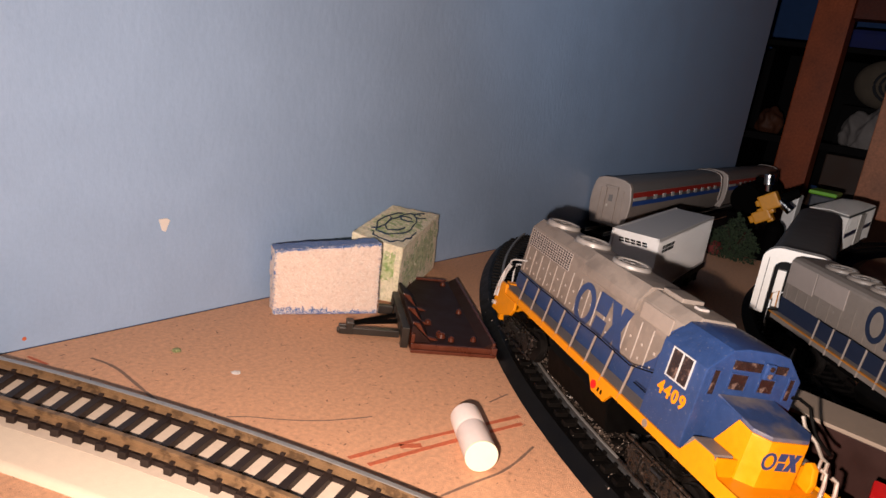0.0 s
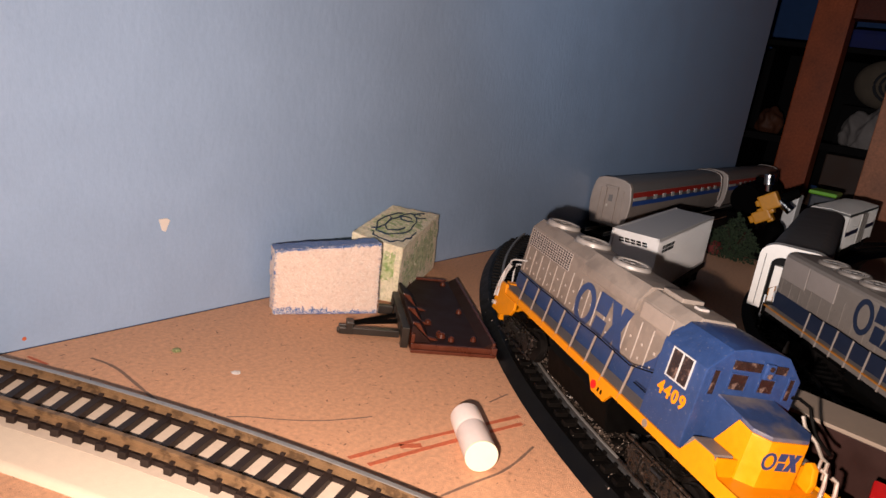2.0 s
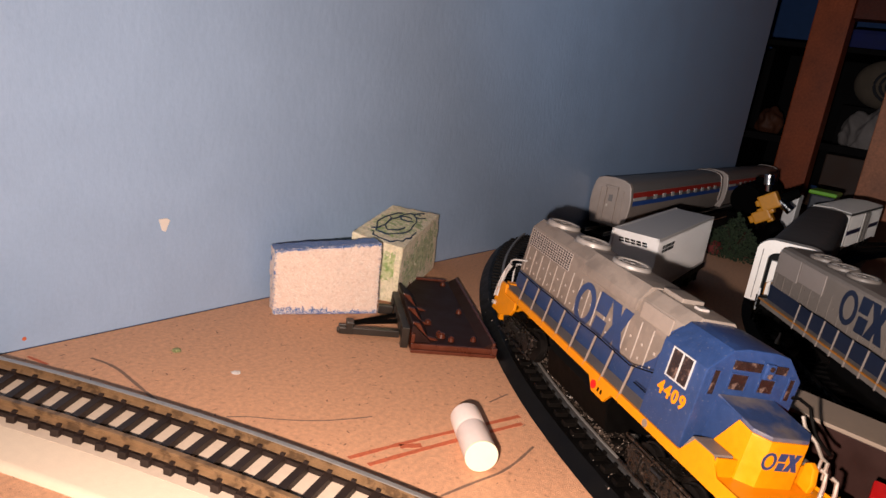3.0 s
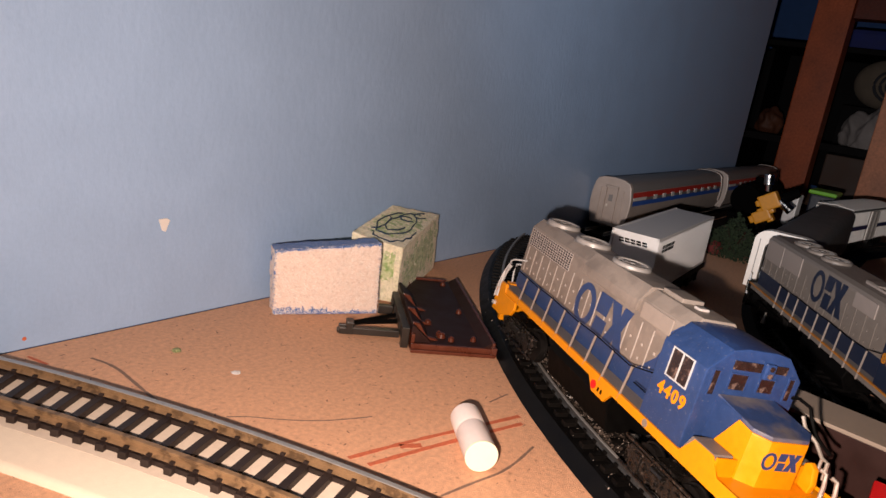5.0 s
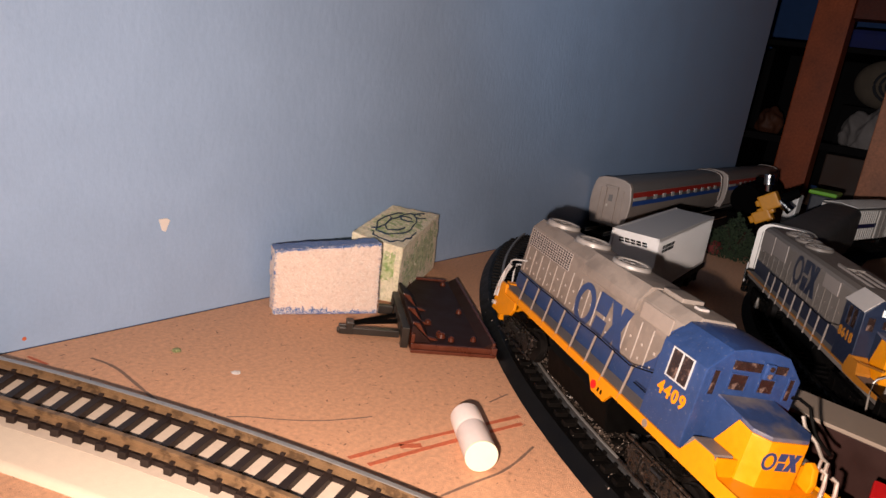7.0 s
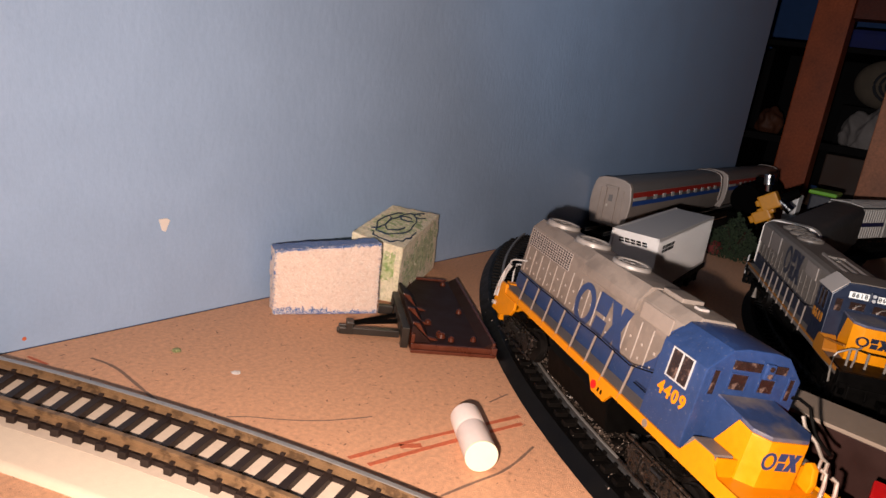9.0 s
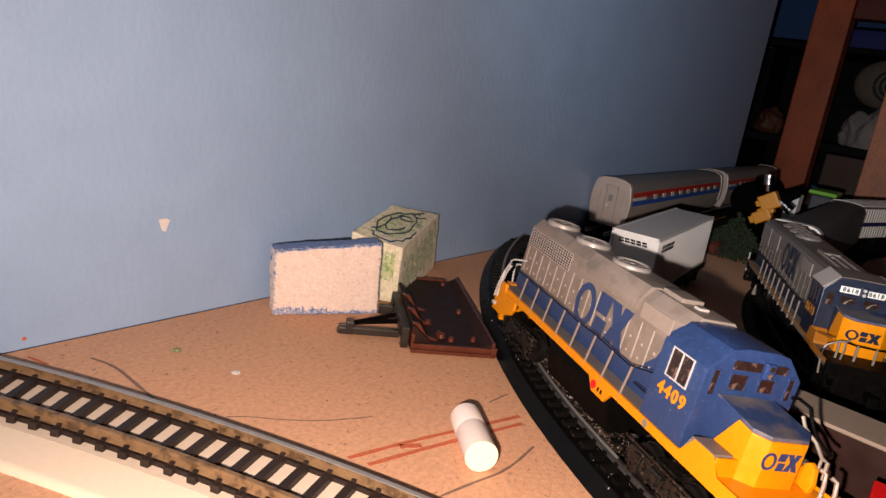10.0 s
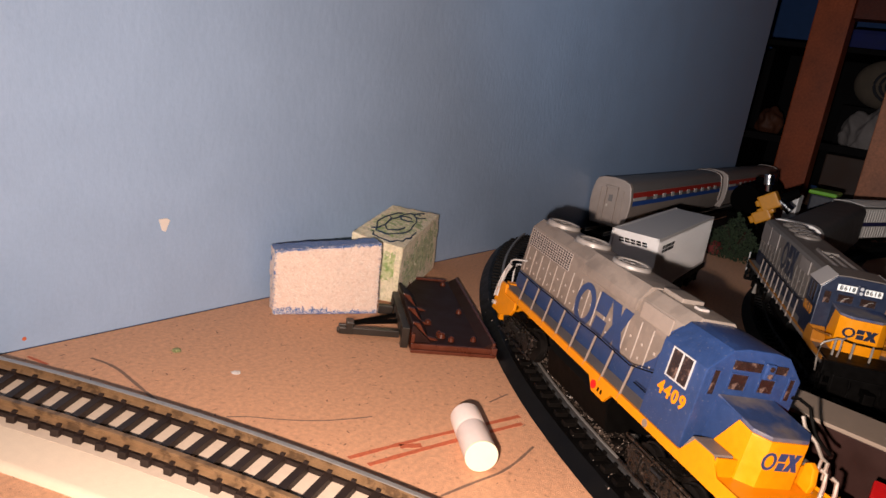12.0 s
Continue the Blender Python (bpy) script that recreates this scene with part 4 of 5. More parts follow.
b = rough_block(51.6, 11.0, 34.4, 0.55, 0.26, 1.9, 3.0, pick_white, (-2.9, 2.2, -2.0, 0))
sp = part("white_sponge", b, [M_SPW, M_SPB], None, "", 0, 80, mm(212.9, 240.3, 0.1, 0, 0, -28.6))
tagged(sp, "white sponge with blue dyed top and edges, standing by the wall", "sponge", "sponges")
M_FIBRE = mat("glinting_white_fibre", (0.95, 0.88, 0.83), 0.2, spread=0.08, spec=0.7)
# loose fibres along the torn edges
random.seed(11)
b = B()
for i in range(2000):
    e = random.random()
    if e < 0.3:
        p = Vector((random.uniform(0, 51.6), random.uniform(-0.4, 0.6), 34.4 + random.uniform(-1.5, 0.6)))
    elif e < 0.55:
        p = Vector((random.uniform(0, 51.6), random.uniform(-0.5, 0.4), random.uniform(0.2, 2.5)))
    elif e < 0.8:
        p = Vector((51.6 + random.uniform(-1.2, 0.5), random.uniform(-0.5, 1.0), random.uniform(0.5, 34)))
    else:
        p = Vector((random.uniform(-0.5, 0.8), random.uniform(-0.5, 1.0), random.uniform(0.5, 33)))
    t = p.z / 34.4
    p.z += t * (-2.9 * (1 - p.x / 51.6) + 2.2 * p.x / 51.6)
    p.x += t * -2.0
    d = Vector((random.gauss(0, 1), random.gauss(-0.4, 0.8), random.gauss(0, 1))).normalized() * random.uniform(0.5, 1.3)
    w = d.orthogonal().normalized() * 0.11
    v = [b.verts.new(q) for q in (p + w, p - w, p - w * 0.4 + d, p + d.cross(w).normalized() * 0.1)]
    for f in ((0, 1, 2), (1, 3, 2), (3, 0, 2), (0, 3, 1)):
        b.faces.new([v[k] for k in f]).material_index = 0 if i % 3 == 0 else 1
# pale fibres over the front, their brightness painting the sponge's sparkle
for i in range(9000):
    p = Vector((random.uniform(0.2, 51.4), random.uniform(-0.5, -0.1), random.uniform(0.6, 34)))
    t = p.z / 34.4
    p.z += t * (-2.9 * (1 - p.x / 51.6) + 2.2 * p.x / 51.6)
    p.x += t * -2.0
    d = Vector((random.gauss(0, 1), -0.5, random.gauss(0, 1))).normalized() * random.uniform(0.4, 1.0)
    w = d.orthogonal().normalized() * 0.11
    v = [b.verts.new(q) for q in (p + w, p - w, p - w * 0.6 + d, p + d.cross(w).normalized() * 0.1)]
    for f in ((0, 1, 2), (1, 3, 2), (3, 0, 2), (0, 3, 1)):
        b.faces.new([v[k] for k in f]).material_index = 1
part("loose_fibre", b, [M_SPB, M_FIBRE], sp, "blue and white loose fibres, the white ones also painting sparkle", 0, 80)["kind"] = "stuff"
# the green block is cut crooked: its corners, foot and top
FOOT = [(278, 220, 0.6), (351, 251, 0.6), (310, 256, 0.6), (265, 242, 0.6)]
HEAD = [(278, 220, 31), (349, 251.5, 35.5), (309, 256.5, 43), (262, 242, 35.5)]
b = rough_block(80.0, 27.0, 31.0, 0.8, 0.19, 1.5, 9.0, pick_green)
for v in b.verts:
    u, w, t = v.co.x / 80, v.co.y / 27, v.co.z / 31
    lo, hi = (sum((Vector(c) * k for c, k in zip(cs, ((1 - u) * (1 - w), u * (1 - w), u * w, (1 - u) * w))), Vector()) for cs in (FOOT, HEAD))
    v.co = lo.lerp(hi, t)
sp = part("green_sponge", b, [M_SPC, M_SPG], None, "", 0, 80)


def on_top(u, w):
    return sum((Vector(c) * k for c, k in zip(HEAD, ((1 - u) * (1 - w), u * (1 - w), u * w, (1 - u) * w))), Vector()) + Vector((0, 0, 0.15))


# dark blue pen loops on the sponge's top
for cu, cw, ru, rw, a0, a1 in ((0.50, 0.55, 0.33, 0.33, 20, 330), (0.52, 0.52, 0.22, 0.20, -40, 250), (0.30, 0.42, 0.26, 0.36, 120, 290), (0.74, 0.42, 0.12, 0.22, -30, 210), (0.84, 0.28, 0.08, 0.14, 0, 240), (0.44, 0.80, 0.20, 0.10, 160, 350)):
    b = B()
    n = 26
    pts = []
    for i in range(n + 1):
        a = radians(a0 + (a1 - a0) * i / n)
        k = 1 + 0.16 * noise.noise(Vector((i * 0.45, cu * 9, cw * 7)))
        pts.append(on_top(min(max(cu + ru * k * math.cos(a), 0.02), 0.98), min(max(cw + rw * k * math.sin(a), 0.02), 0.98)))
    wire(b, pts, 0.45, 5)
    part("pen_loop", b, M_PENB, sp, "dark blue pen loop")
tagged(sp, "cream sponge block stained green with dark blue pen loops on top", "sponge", "sponges")

b = B()
random.seed(17)
for i in range(2600):
    u, w, t = random.random(), random.random(), random.random()
    side = random.random()
    if side < 0.4:
        w = 0.0
    elif side < 0.6:
        u = 0.0
    else:
        t = 1.0
    lo, hi = (sum((Vector(c) * k for c, k in zip(cs, ((1 - u) * (1 - w), u * (1 - w), u * w, (1 - u) * w))), Vector()) for cs in (FOOT, HEAD))
    p = lo.lerp(hi, t)
    d = Vector((random.gauss(-0.3, 1), random.gauss(-0.5, 1), random.gauss(0.3, 1))).normalized() * random.uniform(0.4, 1.0)
    q = d.orthogonal().normalized() * 0.12
    v = [b.verts.new(x) for x in (p + q, p - q, p - q * 0.5 + d, p + d.cross(q).normalized() * 0.1)]
    for f in ((0, 1, 2), (1, 3, 2), (3, 0, 2), (0, 3, 1)):
        b.faces.new([v[k] for k in f]).material_index = i % 2
part("loose_fibre", b, [M_SPG, M_FIBRE], sp, "green and white loose fibres", 0, 80)["kind"] = "stuff"

# ---- overturned brown car body and black underframe ----
tray = thing("freight_car_shell", mm(265, 149, 0.3, 0, 0, 47), "overturned red-brown plastic freight car shell lying on the board", "model car part")
b = B()
bx(b, 0, 96, 0.8, 37.2, 2.0, 3.6)
part("floor_plate", b, M_DKBROWN, tray, "dark brown inner face", 0.2)
for nm, d in (("side_rim", (0, 96, -0.8, 0.6, 0, 6.4)), ("side_rim", (0, 96, 37, 38.6, 0, 8.0)), ("end_rim", (-1.0, 0.4, -0.8, 38.6, 0, 3.9)), ("end_foot", (-2.4, -1.0, -0.8, 38.6, 0, 1.6)), ("end_rim", (95, 97, 6, 36, 0, 4.8)), ("corner_block", (-1.8, 1.6, -1.4, 1.2, 0, 4.6))):
    box_part(nm, d, M_BROWN, tray, "", 0.3)
b = B()
prism(b, [(0.6, 3.5), (0.6, 6.2), (5.0, 3.5)], 0.6, 95, "x")
part("side_fillet", b, M_DKBROWN, tray, "sloping inner side")
for x, y, r in ((8, 8, 1.5), (6, 19, 1.6), (10, 23, 2.2), (26, 27, 1.8), (44, 8, 1.6), (88, 9, 1.6), (84, 30, 1.6), (12, 24, 1.3)):
    b = B()
    rod(b, (x, y, 3.5), (x, y, 5.4), r, 14, r * 0.8)
    rod(b, (x, y, 5.2), (x, y, 5.9), r * 0.45, 10)
    part("screw_boss", b, M_BROWN, tray)
for x in (5, 24, 43):
    b = B()
    prism(b, [(38, 3.5), (25, 3.5), (27.5, 4.6), (30.5, 5.2), (32.5, 8.0), (34.5, 11.2), (38, 12.0)], x, x + 2.0, "x")
    part("gusset", b, M_BROWN, tray, "", 0.35)
b = B()
prism(b, [(38.4, 3), (38.4, 11.0), (37.4, 11.0), (29.0, 3.8), (29.0, 3.2)], 2, 66, "x")
part("slope_sheet", b, M_DKBROWN, tray, "", 0.2)
fr = thing("underframe_piece", mm(239, 181, 0, 0, 0, 47), "loose black plastic car underframe with a coupler box", "model car part")
b = B()
bx(b, 0, 45, -0.5, 0.7, 1, 9.0)
bx(b, 0, 45, -1.5, 1.7, 8.6, 9.6)
bx(b, -2.5, 1.6, -1.6, 1.8, 0, 9.8)
bx(b, 43, 46.5, -1.6, 1.8, 0, 9.8)
for x in (12, 24, 34):
    bx(b, x, x + 1, -1.2, 1.4, 1.5, 8.7)
part("cross_beam", b, M_UNDER, fr, "", 0.3)
for nm, d in (("side_sill", (7.2, 9.2, 1.4, 23.4, 0.6, 3.4)), ("sill_flange", (6.4, 10.0, 1.6, 23.4, 3.4, 4.1)), ("far_sill", (36, 38, 1.6, 9, 1, 5.0)), ("far_flange", (35.4, 38.6, 1.6, 9, 5.0, 5.6))):
    box_part(nm, d, M_UNDER, fr, "", 0.25)
for p, q in (((14, 24, 3.2), (26, 1.6, 4.6)), ((14, 25, 3.6), (19, 1.6, 4.2))):
    b = B()
    wire(b, [p, ((p[0] + q[0]) / 2, (p[1] + q[1]) / 2, 4.0), q], 1.25, 4)
    part("brace", b, M_BLACK, fr)
b = B()
bx(b, 8.4, 10.2, 23.4, 29.4, 0, 3.2)
bx(b, 12.4, 14.2, 23.4, 29.4, 0, 3.2)
bx(b, 8.2, 14.4, 22.6, 26.2, 0, 6.0)
bx(b, 9.6, 13.0, 25, 30.2, 0, 1.8)
part("coupler_box", b, M_UNDER, fr, "", 0.4)

# ---- white plastic tube ----
tube = thing("plastic_tube", mm(199.1, 118.5, 5.75, 0, 0, -132.5) @ Matrix.Diagonal((0.70, 0.69, 0.69, 1)), "short white plastic tube with cream end cap lying flat", "tube")
b = B()
n = 40
prof = [(0.0, 0), (7.2, 0), (7.9, 0.8), (8.0, 2), (8.0, 16), (7.93, 16.2), (7.93, 16.6), (8.0, 16.9), (8.0, 37.0)]
rings = [[b.verts.new((x, r * math.cos(6.28319 * i / n), r * math.sin(6.28319 * i / n))) for r, x in prof[1:]] for i in range(n)]
for i in range(n):
    for j in range(len(prof) - 2):
        b.faces.new((rings[i][j], rings[(i + 1) % n][j], rings[(i + 1) % n][j + 1], rings[i][j + 1]))
b.faces.new([r[0] for r in rings])
bmesh.ops.recalc_face_normals(b, faces=b.faces)
part("tube_wall", b, M_CHALK, tube, "", 0, 30)
b = B()
rod(b, (36.6, 0, 0), (38.2, 0, 0), 8.1, 40)
part("end_cap", b, M_CAP, tube, "cream round end cap", 0.4)
b = B()
bx(b, 13, 17.5, 7.6, 9.2, -1.2, 1.2)
part("latch_tab", b, M_CHALK, tube, "", 0.4)

# ---- container on a flat car ----
cont = thing("shipping_container", mm(386, 139, 20, 0, 0, 4.0), "white corrugated model shipping container on a flat car", "model container")
box_part("body", (0.6, 136.4, -13.4, 13.4, -4.4, 29.0), M_WHITE, cont)
for d in ((0, 137, -14.2, -13.2, -5, -3.4), (0, 137, 13.2, 14.2, -5, -3.4), (0, 137, -14.2, -13.2, 28, 30), (0, 137, 13.2, 14.2, 28, 30), (0, 1.4, -14.2, 14.2, 28, 30)):
    box_part("edge_rail", d, M_WHITE, cont, "", 0.2)
for x in (0, 135.6):
    for y in (-14.2, 12.8):
        box_part("corner_post", (x, x + 1.4, y, y + 1.4, -5, 30), M_WHITE, cont, "", 0.2)
box_part("roof", (0.5, 136.5, -13.6, 13.6, 29, 29.6), M_WHITE, cont)
b = B()
bx(b, -0.75, 0.75, -0.85, 0, 0, 31.4)
rib = mesh_of("corrugation", b, M_WHITE)
for i in range(52):
    for y, rz in ((-13.4, 0), (13.4, 180)):
        o = new("corrugation", rib)
        o.parent, o.matrix_basis = cont, mm(3.5 + i * 2.56, y, -3.4, 0, 0, rz)
b = B()
for i in range(5):
    y = 8.6 - i * 3.45
    prism(b, [(y, 23.4), (y - 2.7, 23.4), (y - 2.3, 24.4), (y + 0.4, 24.4)], -0.15, 0.62, "x")
    prism(b, [(y + 0.4, 24.9), (y - 2.2, 24.9), (y - 1.9, 25.9), (y + 0.7, 25.9)], -0.15, 0.62, "x")
part("end_mark", b, M_BLACK, cont, "black slanted bars on the end")
b = B()
for i in range(4):
    x = 9 + i * 6.4
    prism(b, [(x, 20.6), (x + 5.0, 20.6), (x + 5.4, 22.4), (x + 0.4, 22.4)], -14.4, -13.5, "y")
    prism(b, [(x + 0.4, 23.0), (x + 5.4, 23.0), (x + 5.8, 24.9), (x + 0.8, 24.9)], -14.4, -13.5, "y")
part("side_mark", b, M_BLACK, cont, "black slanted bars on the side")
flat = thing("flat_car", mm(386, 139, 0, 0, 0, 4.0), "black model flat car under the container", "model flat car")
box_part("deck", (-4, 141, -15, 15, 11, 14.9), M_BLACK, flat, "", 0.4)
for x in (22, 115):
    truck(flat, x, 34, 2)


# ---- silver coaches by the wall ----
M_COACH = mat("dull_silver_coach", (0.42, 0.35, 0.31), 0.45, metal=0.15, spread=0.08, grain=100)
M_CROOF = mat("grey_coach_roof", (0.22, 0.205, 0.20), 0.5, spread=0.1, grain=60)
M_COACHD = mat("dim_silver_band", (0.16, 0.14, 0.13), 0.5, spread=0.1)
M_CRED = mat("red_stripe", (0.50, 0.03, 0.02), 0.45, spread=0.05)
M_CBLUE = mat("blue_stripe", (0.03, 0.10, 0.40), 0.45, spread=0.05)


def coach(m, L, wins):
    th = thing("passenger_coach", m, "silver round-sided model coach with red and blue stripes by the wall", "model coach", "model coaches")
    pts = [(-14.5, 4), (14.5, 4), (17.3, 12), (18.0, 20), (17.8, 28), (16.6, 35)]
    top = [(15.9, 38.6), (13.8, 41.8), (9, 43.8), (0, 44.6)]
    b = B()
    prism(b, pts + [(-y, z) for y, z in pts[2:][::-1]], 0, L, "x")
    part("body", b, M_COACH, th, "", 0, 40)
    b = B()
    prism(b, [(16.6, 35)] + top + [(-y, z) for y, z in top[:-1][::-1]] + [(-16.6, 35)], 0, L, "x")
    part("roof", b, M_CROOF, th, "grey rounded roof", 0, 40)
    b = B()
    outer = [(-15.6, 2), (15.6, 2)] + [(y * 1.05, z * 1.02) for y, z in pts[2:] + top] + [(-y * 1.05, z * 1.02) for y, z in (pts[2:] + top[:-1])[::-1]]
    prism(b, outer, -4, 1.5, "x")
    end = part("vestibule_end", b, M_COACH, th, "pale end with a recessed door", 0.8, 40)
    for d in ((-6.0, -4, -6.0, -4.4, 4, 37), (-6.0, -4, 4.4, 6.0, 4, 37), (-6.0, -4, -6.0, 6.0, 36, 38), (-5.2, -4, -11.4, -9.8, 6, 35), (-5.2, -4, 9.8, 11.4, 6, 35), (-5.6, -4, -14, 14, 3, 5)):
        box_part("door_frame", d, M_COACH, end, "", 0.2)
    box_part("end_door", (-4.25, -4, -4, 4, 6, 35), M_COACH, end)
    box_part("door_window", (-4.5, -4.1, -1.8, 1.8, 24, 30), M_CROOF, end)
    box_part("door_latch", (-4.6, -4.1, 1.6, 3.2, 19, 21.5), M_CARWHITE, end)
    b = B()
    prism(b, [(y * 1.05, z * 1.02) for y, z in pts[2:] + top] + [(-y * 1.05, z * 1.02) for y, z in (pts[2:] + top[:-1])[::-1]], L - 4, L + 2, "x")
    part("far_end", b, M_COACH, th, "", 0.6, 40)
    for s in (-1, 1):
        for z0, z1, y0, y1, m2, nm in ((29.8, 34.6, 17.55, 16.75, M_CRED, "red_stripe"), (23.0, 27.2, 18.0, 17.9, M_CBLUE, "blue_stripe"), (27.2, 29.8, 17.9, 17.6, M_COACHD, "grey_stripe")):
            b = B()
            prism(b, [(s * (y0 - 0.4), z0), (s * (y0 + 0.35), z0), (s * (y1 + 0.35), z1), (s * (y1 - 0.4), z1)], 2, L - 5, "x")
            part(nm, b, m2, th, nm.replace("_", " ") + " along the side")
        box_part("vestibule_window", (3, 33, *sorted((s * 17.2, s * 18.3)), 27.6, 30.4), M_WHITE, th, "long bright panel by the door")
        for i in range(wins):
            x = 52 + (L - 84) * i / (wins - 1)
            box_part("coach_window", (x, x + 8, *sorted((s * 17.0, s * 18.35)), 27.0, 31.2), M_WHITE, th, "small bright window")
    for x in (38, L - 38):
        truck(th, x, 34, 2)
    box_part("underframe", (6, L - 6, -10, 10, 3.4, 6), M_BLACK, th)
    return th


# straight track along the wall under the coaches
straight_run(560, 1225, 238, "straight black track bed along the wall", "straight steel rails on black ties along the wall", M_STEEL)
coach(mm(587, 239.5, 8.6), 274.0, 9)
coach(mm(884, 238.5, 8.6), 268.0, 9)

# ---- far clutter ----
def block(name, dims, material, label, category, bevel=1.0, group="", kind=""):
    return tagged(box_part(name, dims, material, None, "", bevel), label, category, group, kind)


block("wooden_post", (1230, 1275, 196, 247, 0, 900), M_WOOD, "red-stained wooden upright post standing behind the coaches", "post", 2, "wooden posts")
# the near post's lit tone and the rail's shaded tone paint the falloff
block("wooden_post", (1235, 1280, 30, 125, 0, 900), M_WOODLIT, "red-stained wooden upright post standing beside a shelf", "post", 2, "wooden posts")
block("wooden_rail", (1236, 1270, 125.5, 195.5, 283, 350), M_WOODSHADE, "red-stained wooden cross rail between two posts, coloured darker for shade", "rail", 2)
# near-black, with the gloom behind the posts put into the colour
M_SHELF = mat("shade_black_board", (0.004, 0.003, 0.003), 0.7, spread=0.3, grain=30, spec=0.1)
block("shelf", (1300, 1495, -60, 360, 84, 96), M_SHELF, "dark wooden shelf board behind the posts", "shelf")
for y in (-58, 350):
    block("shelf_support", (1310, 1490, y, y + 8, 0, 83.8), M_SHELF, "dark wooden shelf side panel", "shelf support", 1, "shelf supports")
# added panel: stands for the darkness below the blue of the far wall
block("back_panel", (1645, 1655, -60, 420, 0, 258), M_SHELF, "near-black panel added to darken the space behind the shelves", "panel")
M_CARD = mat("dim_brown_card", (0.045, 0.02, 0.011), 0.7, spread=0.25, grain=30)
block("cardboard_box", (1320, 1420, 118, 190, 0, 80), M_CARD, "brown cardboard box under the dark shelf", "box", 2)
# grey cloth heap
b = B()
bmesh.ops.create_icosphere(b, subdivisions=5, radius=1.0)
for v in b.verts:
    d = 1 + 0.25 * noise.noise(v.co * 1.6) + 0.10 * noise.noise(v.co * 4.5)
    v.co = Vector((1395 + 40 * v.co.x * d, 142 + 44 * v.co.y * d, 96 + max(0.0, (v.co.z * d + 0.35 + 0.12 * math.sin(v.co.y * 9 + v.co.z * 3)) * 50)))
M_CLOTH = mat("grey_cloth", (0.22, 0.19, 0.18), 0.9, spread=0.2, grain=40, fine=800)
tagged(part("folded_cloth", b, M_CLOTH, None, "", 0, 80), "crumpled pale grey cloth on a dark shelf", "cloth")
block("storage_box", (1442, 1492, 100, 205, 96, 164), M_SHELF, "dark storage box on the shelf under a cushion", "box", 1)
# patterned cushion
cush = thing("cushion", mm(1467, 150, 206.5, 0, 0, 8), "round cream cushion with dark curved stripes on a shelf", "cushion")
b = B()
bmesh.ops.create_icosphere(b, subdivisions=5, radius=1.0)
for v in b.verts:
    v.co = Vector((v.co.x * 26, v.co.y * 50, v.co.z * 42))
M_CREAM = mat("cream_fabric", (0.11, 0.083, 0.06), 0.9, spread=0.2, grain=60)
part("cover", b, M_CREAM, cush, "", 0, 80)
for k in range(4):
    b = B()
    r = 8 + k * 9
    pts = []
    for i in range(17):
        a = radians(110 + 150 * i / 16)
        y, z = 16 + r * math.cos(a), -2 + r * math.sin(a) * 0.8
        q = max(0.0, 1 - (y / 50) ** 2 - (z / 42) ** 2)
        pts.append((-26 * math.sqrt(q) - 0.2, -y, z))
    wire(b, pts, 2.6, 6)
    part("stripe", b, M_DARK, cush, "dark curved stripe", 0, 80)
M_INDIGO = mat("deep_blue_cloth", (0.012, 0.018, 0.12), 0.8, spread=0.3, grain=40)
block("folded_blanket", (1500, 1560, 170, 235, 262, 300), M_INDIGO, "deep blue folded blanket on an upper shelf", "blanket", 8)
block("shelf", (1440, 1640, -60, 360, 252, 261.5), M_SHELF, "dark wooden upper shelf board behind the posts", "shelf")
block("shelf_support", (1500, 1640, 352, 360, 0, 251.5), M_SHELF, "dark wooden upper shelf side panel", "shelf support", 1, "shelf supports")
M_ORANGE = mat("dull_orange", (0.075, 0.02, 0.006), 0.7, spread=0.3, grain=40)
b = B()
bmesh.ops.create_icosphere(b, subdivisions=4, radius=1.0)
for v in b.verts:
    d = 1 + 0.25 * noise.noise(v.co * 2.2)
    v.co = Vector((1400 + 24 * v.co.x * d, 306 + 22 * v.co.y * d, 96 + max(0.0, (v.co.z * d + 0.6) * 28)))
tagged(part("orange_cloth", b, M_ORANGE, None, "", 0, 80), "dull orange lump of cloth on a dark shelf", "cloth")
# added black sheet that darkens the board at the yard's far end
b = B()
bx(b, 668, 1225, 55, 214, 0, 0.5)
tagged(part("black_mat", b, M_TIEB), "thin black sheet added to darken the far part of the board", "mat", kind="structure")
# low things past the container
M_LIME = mat("lime_plastic", (0.16, 0.42, 0.03), 0.4, spread=0.08)
tub = thing("storage_tub", mm(880, 116, 0), "dark navy plastic tub with a lime green lid", "tub")
box_part("tub_body", (-20, 20, -13, 12, 0, 51), mat("navy_tub_plastic", (0.004, 0.006, 0.016), 0.5, spread=0.2), tub, "", 2)
b = B()
bx(b, -21, 21, -14, 14.5, 51, 55.5)
part("lid", b, M_LIME, tub, "lime green lid", 2.0)
blk = thing("white_block", mm(827, 136, 0, 0, 0, -8), "white plastic block standing on the board", "block")
box_part("block_body", (-7, 7, -6, 6.5, 0, 50), M_WHITE, blk, "", 1.2)
box_part("block_ridge", (-7.8, -7, -5, 5.5, 24, 27), M_WHITE, blk, "", 0.3)
# added tank wagon shape, near-black, in place of the shade behind the bush
M_DEEPBLACK = mat("black_of_shade_and_toy", (0.0012, 0.001, 0.001), 0.8, spread=0.3, spec=0.03)
wag = thing("shade_wagon", mm(768, 172, 4.6, 0, 0, 2), "added black tank wagon shape standing for the shade behind the bush", "model wagon")
b = B()
rod(b, (0, 0, 35), (120, 0, 35), 15.0, 28)
part("tank", b, M_DEEPBLACK, wag, "", 1.5)
b = B()
